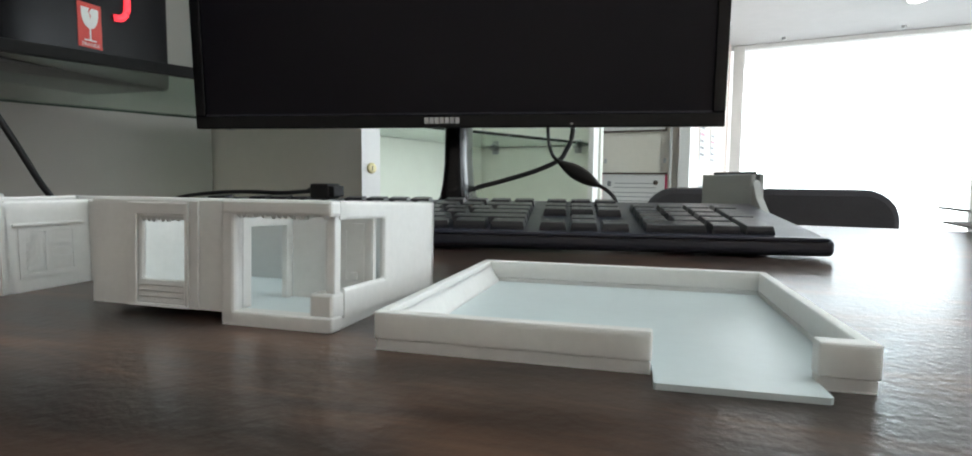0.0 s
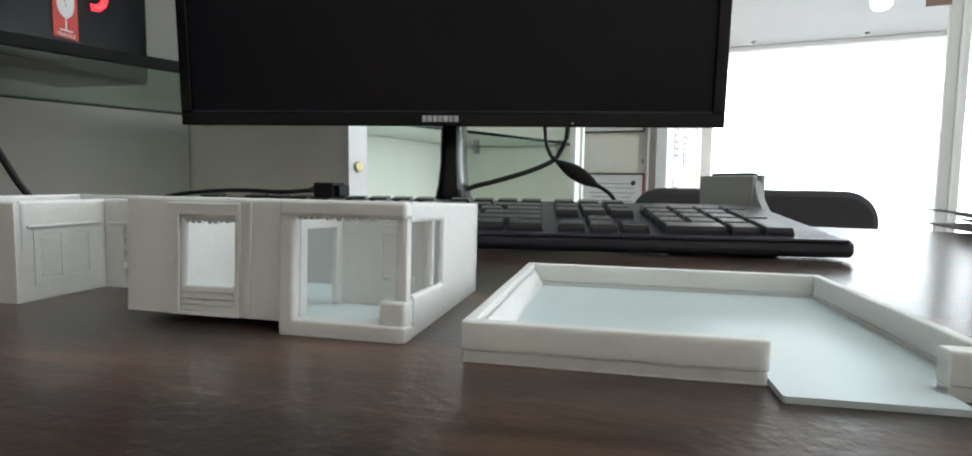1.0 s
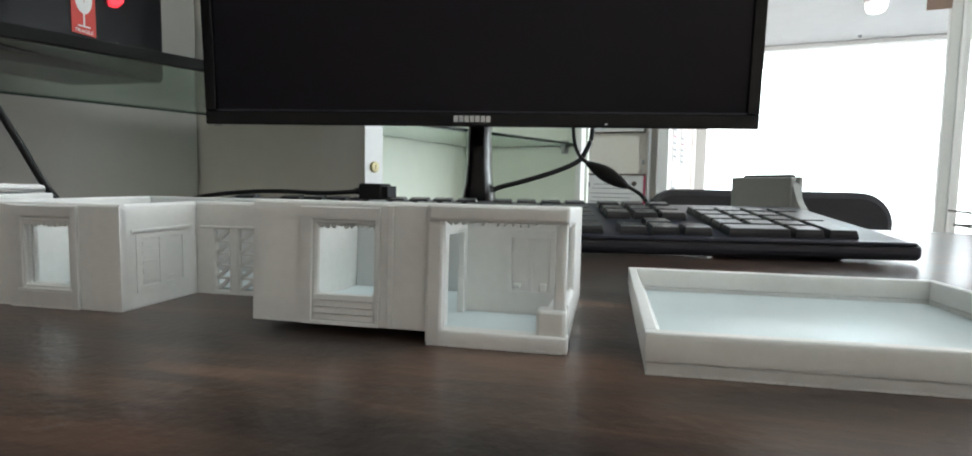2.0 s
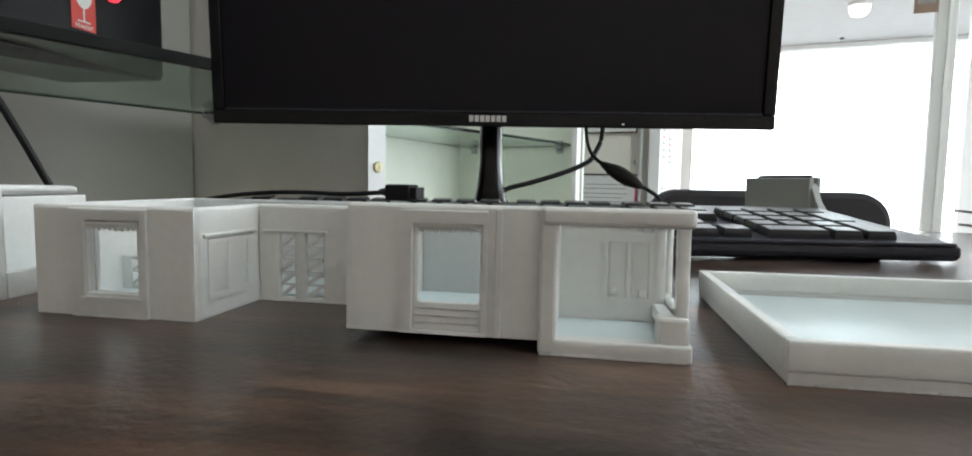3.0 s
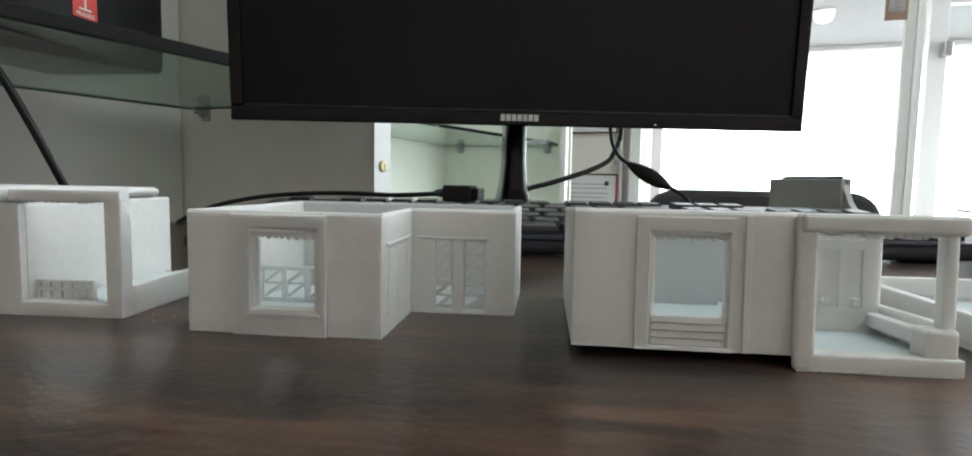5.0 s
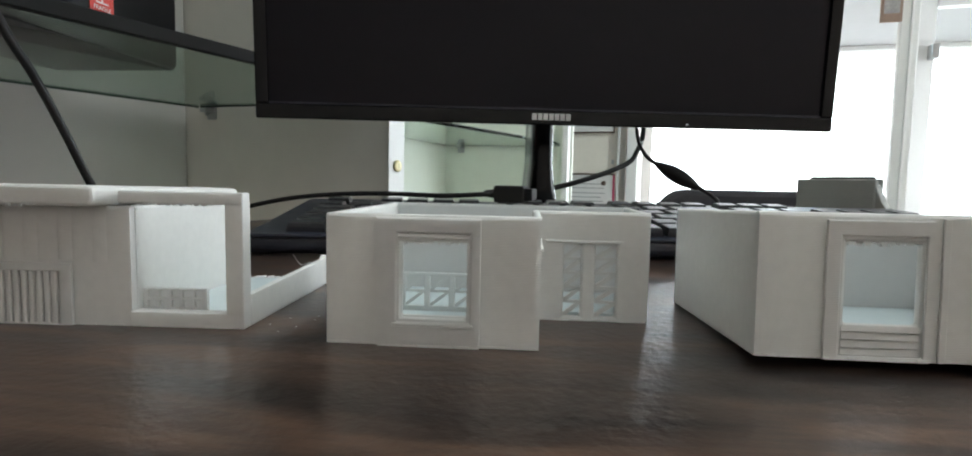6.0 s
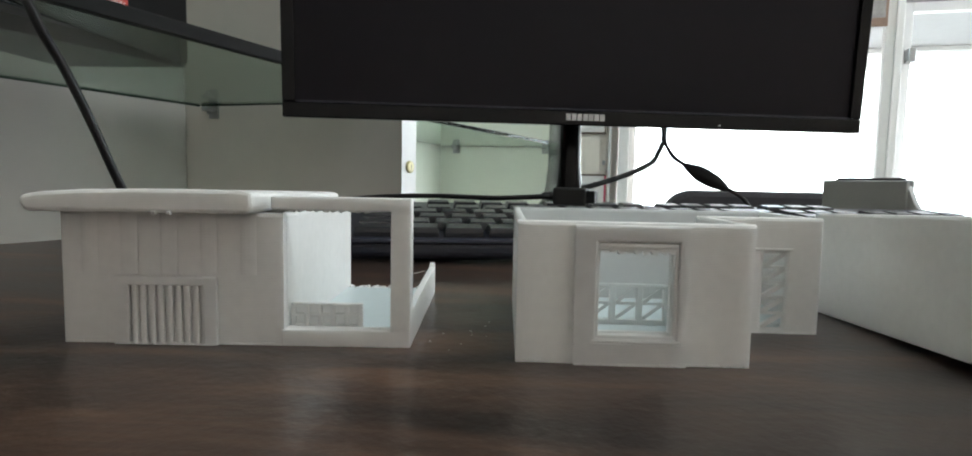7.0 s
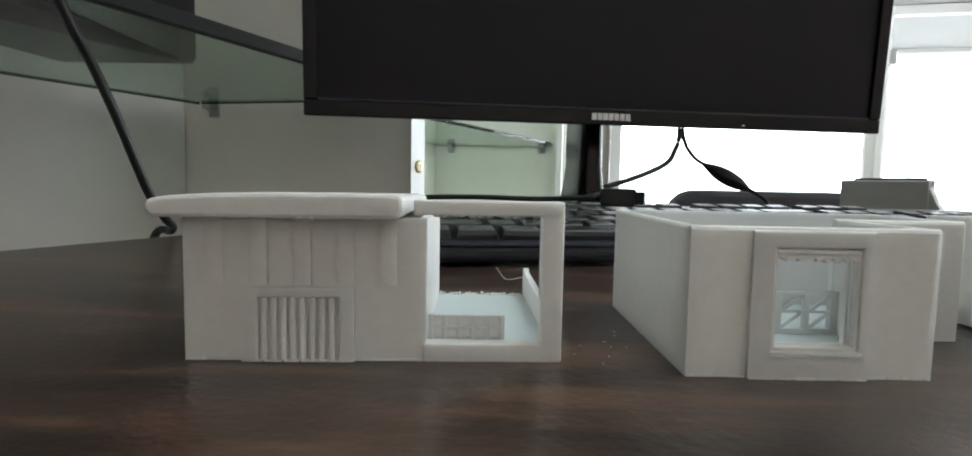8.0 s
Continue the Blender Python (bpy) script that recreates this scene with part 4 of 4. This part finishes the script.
X0, V0 = 0.0195, 0.0125
rows_main = [
    [1.25, 1.25, 1.25, 6.25, 1.25, 1.25, 1.25, 1.25],
    [2.25] + [1] * 10 + [2.75],
    [1.75] + [1] * 11 + [2.25],
    [1.5] + [1] * 12 + [1.5],
    [1] * 13 + [2],
]
for r, ws in enumerate(rows_main):
    x = X0
    for w in ws:
        keycap(kb, x, V0 + r * U, w * U, U, w < 5)
        x += w * U
VF = V0 + 5 * U + 0.0075
for gx in (0, 2, 3, 4, 5, 6.5, 7.5, 8.5, 9.5, 11, 12, 13, 14):
    keycap(kb, X0 + gx * U, VF, U, U * 0.9)
XN = X0 + 15 * U + 0.0068
for c in range(3):
    keycap(kb, XN + c * U, V0, U, U)
    keycap(kb, XN + c * U, V0 + 3 * U, U, U)
    keycap(kb, XN + c * U, V0 + 4 * U, U, U)
    keycap(kb, XN + c * U, VF, U, U * 0.9)
keycap(kb, XN + U, V0 + U, U, U)
XP = XN + 3 * U + 0.0068
keycap(kb, XP, V0, 2 * U, U)
keycap(kb, XP + 2 * U, V0, U, U)
keycap(kb, XP + 3 * U, V0, U, 2 * U)
for r in (1, 2, 3, 4):
    for c in range(3):
        keycap(kb, XP + c * U, V0 + r * U, U, U)
keycap(kb, XP + 3 * U, V0 + 2 * U, U, 2 * U)
keycap(kb, XP + 3 * U, V0 + 4 * U, U, U)

# ---------------------------------------------------------------- monitor
MON = pose(-0.4627, 0.5273, 0.0, 0, 0, 9.2)
TIP = pose(0, 0, 0.0955, 3.0) @ pose(0, 0, -0.0955)
mon = thing("monitor", MON, "black computer monitor with thin glossy bezel, switched off, on stand", "monitor")
MW, MZ, MH = 0.5437, 0.0955, 0.325
BZ = 0.0135
part("back_shell", box(B(), (0.002, 0.0085, MZ + 0.002), (MW - 0.002, 0.030, MZ + MH - 0.002), None, 0.004), MAT_BLACK, mon, m=TIP)
part("back_hump", box(B(), (0.14, 0.0305, MZ + 0.05), (MW - 0.14, 0.052, MZ + 0.27), None, 0.008), MAT_BLACK, mon, m=TIP)
for nm, lo, hi in (("bezel_bottom", (0, 0, MZ), (MW, 0.0084, MZ + BZ)), ("bezel_top", (0, 0, MZ + MH - 0.011), (MW, 0.0084, MZ + MH)), ("bezel_side", (0, 0, MZ + BZ + 0.0001), (0.0115, 0.0084, MZ + MH - 0.0111)), ("bezel_side", (MW - 0.0115, 0, MZ + BZ + 0.0001), (MW, 0.0084, MZ + MH - 0.0111))):
    part(nm, box(B(), lo, hi, None, 0.0012), MAT_GLOSS, mon, m=TIP)
part("inner_edge", box(B(), (0.0116, 0.0012, MZ + BZ + 0.0001), (MW - 0.0116, 0.0030, MZ + BZ + 0.0016), None, 0.0004), MAT_KEYBODY, mon, m=TIP)
part("screen", box(B(), (0.0117, 0.0032, MZ + BZ + 0.0002), (MW - 0.0117, 0.0080, MZ + MH - 0.0112)), MAT_SCREEN, mon, "matt dark screen", m=TIP)
LGX = 0.2528
for k in range(7):
    part("logo_mark", box(B(), (LGX + k * 0.0053, -0.0005, MZ + 0.0044), (LGX + k * 0.0053 + 0.0043, 0.0002, MZ + 0.0104)), MAT_SILVER, mon, m=TIP)
part("power_light", box(B(), (0.3996, -0.0004, MZ + 0.0030), (0.4018, 0.0002, MZ + 0.0042)), MAT_WHITE, mon, m=TIP)
NK = pose(0.2721, 0.0811, 0)
nk = B()
rings = []
for hx, hy, z in ((0.034, 0.062, 0.0100), (0.024, 0.052, 0.0150), (0.0178, 0.044, 0.0240), (0.0150, 0.040, 0.0380), (0.0128, 0.037, 0.0620), (0.0120, 0.034, 0.20)):
    ring = []
    for k in range(36):
        c, d = math.cos(2 * math.pi * k / 36), math.sin(2 * math.pi * k / 36)
        ring.append(nk.verts.new((hx * math.copysign(abs(c) ** 0.6, c), 0.004 + hy * math.copysign(abs(d) ** 0.6, d), z)))
    rings.append(ring)
for a, b in zip(rings, rings[1:]):
    for k in range(36):
        nk.faces.new((a[k], a[(k + 1) % 36], b[(k + 1) % 36], b[k])).smooth = True
nk.faces.new(rings[0][::-1])
nk.faces.new(rings[-1])
part("neck", nk, MAT_GLOSS, mon, "glossy flared stand neck", NK)
part("neck_joint", box(B(), (0.247, 0.0525, 0.155), (0.287, 0.080, 0.195), None, 0.003), MAT_BLACK, mon)
part("base", lathe(B(), [(0.105, 0.0), (0.108, 0.004), (0.104, 0.008), (0.07, 0.0098), (0.028, 0.0105)], 48, NK), MAT_GLOSS, mon)

# ---------------------------------------------------------------- cables
def cable(name, pts, r, label, n=10):
    t = thing(name, pose(*pts[0]), label, "cable")
    o = Vector(pts[0])
    part("lead", tube(B(), [q - o for q in smooth_path(pts, n)], r, 10), MAT_RUBBER, t)
    return t, o


pw, o = cable("power_cable", [(-0.086, 0.7215, 0.130), (-0.087, 0.720, 0.098), (-0.0935, 0.717, 0.080), (-0.102, 0.713, 0.0678), (-0.128, 0.702, 0.0550), (-0.166, 0.686, 0.0422), (-0.191, 0.677, 0.035), (-0.203, 0.668, 0.026)], 0.0030, "thick black lead looping from the monitor to its stand")
vg, o = cable("video_cable", [(-0.104, 0.658, 0.130), (-0.1035, 0.655, 0.097), (-0.098, 0.645, 0.076), (-0.085, 0.6335, 0.0625), (-0.046, 0.6265, 0.0405), (-0.030, 0.622, 0.030), (-0.018, 0.615, 0.014), (0.01, 0.60, 0.0030), (0.12, 0.62, 0.0030)], 0.0020, "thin black lead with a bulging ferrite choke below the monitor")
fa, fbv = Vector((-0.0865, 0.6337, 0.0635)) - o, Vector((-0.0445, 0.6262, 0.0392)) - o
chain = [fa.lerp(fbv, k / 8) for k in range(9)]
part("ferrite_choke", tube(B(), chain, 0.006, 14, [0.0026, 0.0045, 0.0064, 0.0076, 0.0080, 0.0076, 0.0068, 0.0050, 0.0028]), MAT_RUBBER, vg, "black ferrite bulge")

us, o = cable("usb_cable", [(-0.234, 0.4035, 0.0335), (-0.27, 0.414, 0.0314), (-0.31, 0.425, 0.0317), (-0.35, 0.432, 0.0303), (-0.39, 0.435, 0.0260), (-0.43, 0.44, 0.0170), (-0.47, 0.46, 0.0030), (-0.50, 0.54, 0.0030)], 0.0017, "black lead lying over the keyboard with a stubby plug")
PLG = pose(-0.2190, 0.4000, 0.0338, 0, 0, -19)
plug = part("plug", box(B(), (-0.0125, -0.006, -0.0055), (0.0085, 0.006, 0.0055), None, 0.0014), MAT_RUBBER, us, "moulded black plug", Matrix.Translation(-o) @ PLG)
part("socket_end", box(B(), (0.0086, -0.0048, -0.0040), (0.0140, 0.0048, 0.0038), None, 0.0006), MAT_BLACK, plug)
part("strain_relief", tube(B(), [Vector((-0.021, 0, 0)), Vector((-0.0124, 0, 0))], 0.003, 10, [0.0022, 0.0034]), MAT_RUBBER, plug)

cable("mains_cable", [(-0.560, 0.300, 0.300), (-0.545, 0.325, 0.205), (-0.533, 0.353, 0.132), (-0.530, 0.370, 0.105), (-0.527, 0.388, 0.072), (-0.524, 0.408, 0.033), (-0.522, 0.424, 0.013), (-0.531, 0.447, 0.0032), (-0.560, 0.466, -0.02), (-0.575, 0.47, -0.20)], 0.0029, "thick black mains lead hanging over the edge of the desk")

# ---------------------------------------------------------------- grey stand beyond the keyboard
SDIR = Vector((0.0922 - 0.0572, 0.569 - 0.6435, 0))
SM = frame_along((0.0572, 0.6435), SDIR)
st = thing("plastic_stand", SM, "grey plastic block-shaped holder with an open slot, on the desk", "holder")
SL = SDIR.length
part("body_front", box(B(), (0, 0.0, 0.0), (SL, 0.0050, 0.0505), None, 0.0012), MAT_STAND, st)
part("body_back", box(B(), (0.004, 0.0105, 0.0), (SL - 0.002, 0.0145, 0.0510), None, 0.0012), MAT_STAND, st)
part("slot_floor", box(B(), (0.002, 0.0051, 0.0), (SL - 0.001, 0.0104, 0.0400)), MAT_STAND, st)
part("insert", box(B(), (0.010, 0.0060, 0.0401), (SL - 0.006, 0.0098, 0.0530), None, 0.0010), MAT_DARK, st, "dark flat insert in the slot")
part("side_brace", prism(B(), [(SL - 0.001, 0.0460), (SL + 0.006, 0.0300), (SL + 0.030, 0.0), (SL - 0.001, 0.0)], 0.0020, 0.0090, "y", None, 0.0008), MAT_STAND, st)

# ---------------------------------------------------------------- chair beyond the desk
CH = pose(0.170, 1.02, FLOOR_Z, 0, 0, -2)
ch = thing("office_chair", CH, "dark grey upholstered office chair pushed up behind the desk", "chair")
hw, top = 0.181, 0.785
bp_ = []
for cx, cz, a0 in ((hw - 0.048, top - 0.048, 0), (-(hw - 0.048), top - 0.048, 90)):
    for k in range(8):
        a = radians(a0 + 90 * k / 7)
        bp_.append((cx + 0.048 * math.cos(a), cz + 0.048 * math.sin(a)))
bp_ += [(-hw + 0.01, 0.50), (-hw + 0.05, 0.45), (hw - 0.05, 0.45), (hw - 0.01, 0.50)]
part("backrest", prism(B(), bp_, -0.022, 0.022, "y", None, 0.010), MAT_CHAIR, ch)
part("seat", box(B(), (-0.22, 0.03, 0.42), (0.22, 0.46, 0.48), None, 0.02), MAT_CHAIR, ch)
part("back_bar", box(B(), (-0.03, 0.023, 0.38), (0.03, 0.035, 0.60), None, 0.004), MAT_BLACK, ch)
part("gas_column", lathe(B(), [(0.03, 0.08), (0.03, 0.25), (0.02, 0.26), (0.02, 0.42)], 18, pose(0, 0.24, 0)), MAT_STEEL, ch)
for k in range(5):
    arm = part("base_arm", box(B(), (0.02, -0.018, 0.05), (0.27, 0.018, 0.085), None, 0.006), MAT_BLACK, ch, "", pose(0, 0.24, 0, 0, 0, 72 * k))
    part("castor", lathe(B(), [(0.025, -0.018), (0.025, 0.018)], 16, pose(0.25, 0, 0.025, 90)), MAT_BLACK, arm)

# ---------------------------------------------------------------- papers at the desk's end
for k in range(5):
    dx, dy, yw = RND.uniform(-0.005, 0.007), RND.uniform(-0.008, 0.008), RND.uniform(-4, 4)
    bmk = B()
    nseg = 6
    z0 = 0.0004 + k * 0.0026
    for i in range(nseg):
        box(bmk, (i * 0.035, 0, 0.0), ((i + 1) * 0.035, 0.29, 0.0024))
    for v in bmk.verts:
        v.co.z += 0.004 * max(0, (k - 1)) * max(0, 0.07 - v.co.x) / 0.07 * 0.6
    bmesh.ops.remove_doubles(bmk, verts=bmk.verts, dist=1e-6)
    tagged(part("magazine", bmk, MAT_PAPER2 if k % 3 else MAT_PAPER, None, "", pose(0.253 + dx, 0.452 + dy, z0, 0, 0, -12 + yw)), "loose magazine with curled corners in a pile on the desk" if k % 3 else "white sheet of paper in a pile on the desk", "magazine" if k % 3 else "paper", "pile of papers")

# ---------------------------------------------------------------- crumbs of filament on the desk
cr = B()
for k in range(9):
    x, y = -0.264 + RND.gauss(0, 0.0045), 0.186 + RND.gauss(0, 0.010)
    l, w, a_ = RND.uniform(0.0001, 0.0005), RND.uniform(0.00006, 0.00012), RND.uniform(0, 180)
    box(cr, (-l, -w, 0.0), (l, w, 0.00012), pose(x, y, 0.0, 0, 0, a_))
tagged(part("filament_crumbs", cr, MAT_PRINT), "tiny white filament crumbs scattered on the desk", "crumbs", kind="stuff")

# ---------------------------------------------------------------- glass wall shelf and the black box on it
DS = Vector((math.cos(radians(69)), math.sin(radians(69)), 0))
SH = frame_along((-0.522, 0.600), DS)
shelf = thing("glass_wall_shelf", SH, "greenish glass wall shelf with a dark front rail", "shelf")
gp_ = B()
prism(gp_, [(-0.90, 0.006), (0.07, 0.006), (0.2060, 0.006), (0.1600, 0.2715), (-0.90, 0.2865)], 0.1628, 0.1660, "z")
# it lies lower along the wall than at the rail
for v in gp_.verts:
    v.co.z -= 0.0165 if v.co.x > 0.2 else 0.0173 * max(0.0, v.co.y - 0.006) / 0.27
part("pane", gp_, MAT_GLASS, shelf, "greenish glass pane")
part("back_edge", tube(B(), [Vector((-0.90, 0.2905, 0.1452)), Vector((0.1590, 0.2757, 0.1452))], 0.0021, 8), MAT_EDGE, shelf, "dark green glass edge")
part("end_edge", tube(B(), [Vector((0.1588, 0.2700, 0.1450)), Vector((0.1822, 0.1350, 0.1452)), Vector((0.1990, 0.0400, 0.1475))], 0.0016, 8), MAT_EDGE, shelf, "dark green glass edge")
part("front_rail", box(B(), (-0.90, -0.004, 0.1625), (0.225, 0.0055, 0.1750), None, 0.0010), MAT_RAIL, shelf)
wall_bracket(frame_along(NICHE, BACKDIR) @ pose(0.046, 0.003, 0.1415) @ Matrix.Diagonal((0.85, 0.85, 0.85, 1)))
BX = frame_along((-0.6110, 0.6380), (0, 1), 0.1622)
bx = thing("black_equipment_box", BX, "glossy black box with red fragile label on the glass shelf", "box")
part("case", box(B(), (-0.62, 0.0, 0.0), (0.0, 0.146, 0.272), None, 0.005, 3), MAT_GLOSS, bx)
part("base_rim", box(B(), (-0.617, 0.003, -0.0022), (-0.003, 0.143, 0.0003), None, 0.001), MAT_BLACK, bx)
lab = part("warning_label", box(B(), (-0.1240, -0.0007, 0.0278), (-0.0958, -0.0001, 0.0775)), MAT_RED, bx, "red label with a white broken glass sign")
LM = pose(-0.1099, -0.0006, 0.0278) @ Matrix.Diagonal((1.155, 1.0, 1.155, 1))
gb = B()
pts = [(0.0088 * math.cos(radians(a)), 0.0335 + 0.0150 * math.sin(radians(a))) for a in range(180, 361, 15)]
prism(gb, pts + [(0.0088, 0.0385), (0.0020, 0.0385), (-0.0005, 0.0345), (0.0014, 0.0315), (-0.0004, 0.0265), (0.0002, 0.0315), (-0.0018, 0.0345), (-0.0002, 0.0385), (-0.0088, 0.0385)], -0.0006, -0.00015, "y", LM)
part("glass_bowl", gb, MAT_WHITE, lab)
part("glass_stem", box(B(), (-0.0007, -0.0006, 0.0078), (0.0007, -0.00015, 0.0190), LM), MAT_WHITE, lab)
part("glass_foot", box(B(), (-0.0062, -0.0006, 0.0066), (0.0062, -0.00015, 0.0079), LM), MAT_WHITE, lab)
tx = bpy.data.curves.new("fragile_text", "FONT")
tx.body, tx.size, tx.align_x, tx.extrude = "FRAGILE", 0.0056, "CENTER", 0.0001
tob = bpy.data.objects.new("fragile_text", tx)
scene.collection.objects.link(tob)
bpy.context.view_layer.update()
tme = bpy.data.meshes.new_from_object(tob.evaluated_get(bpy.context.evaluated_depsgraph_get()))
bpy.data.objects.remove(tob)
tme.materials.clear()
tme.materials.append(MAT_WHITE)
tm = new("lettering", tme)
tm.parent = lab
tm.matrix_basis = pose(-0.1099, -0.0010, 0.0294, 90)
led = B()
tube(led, smooth_path([(-0.0790, -0.0006, 0.0700), (-0.0690, -0.0008, 0.0720), (-0.0620, -0.0008, 0.083), (-0.0620, -0.0008, 0.112)], 6), 0.0040, 8)
part("indicator", led, MAT_LED, bx, "curved red indicator light")
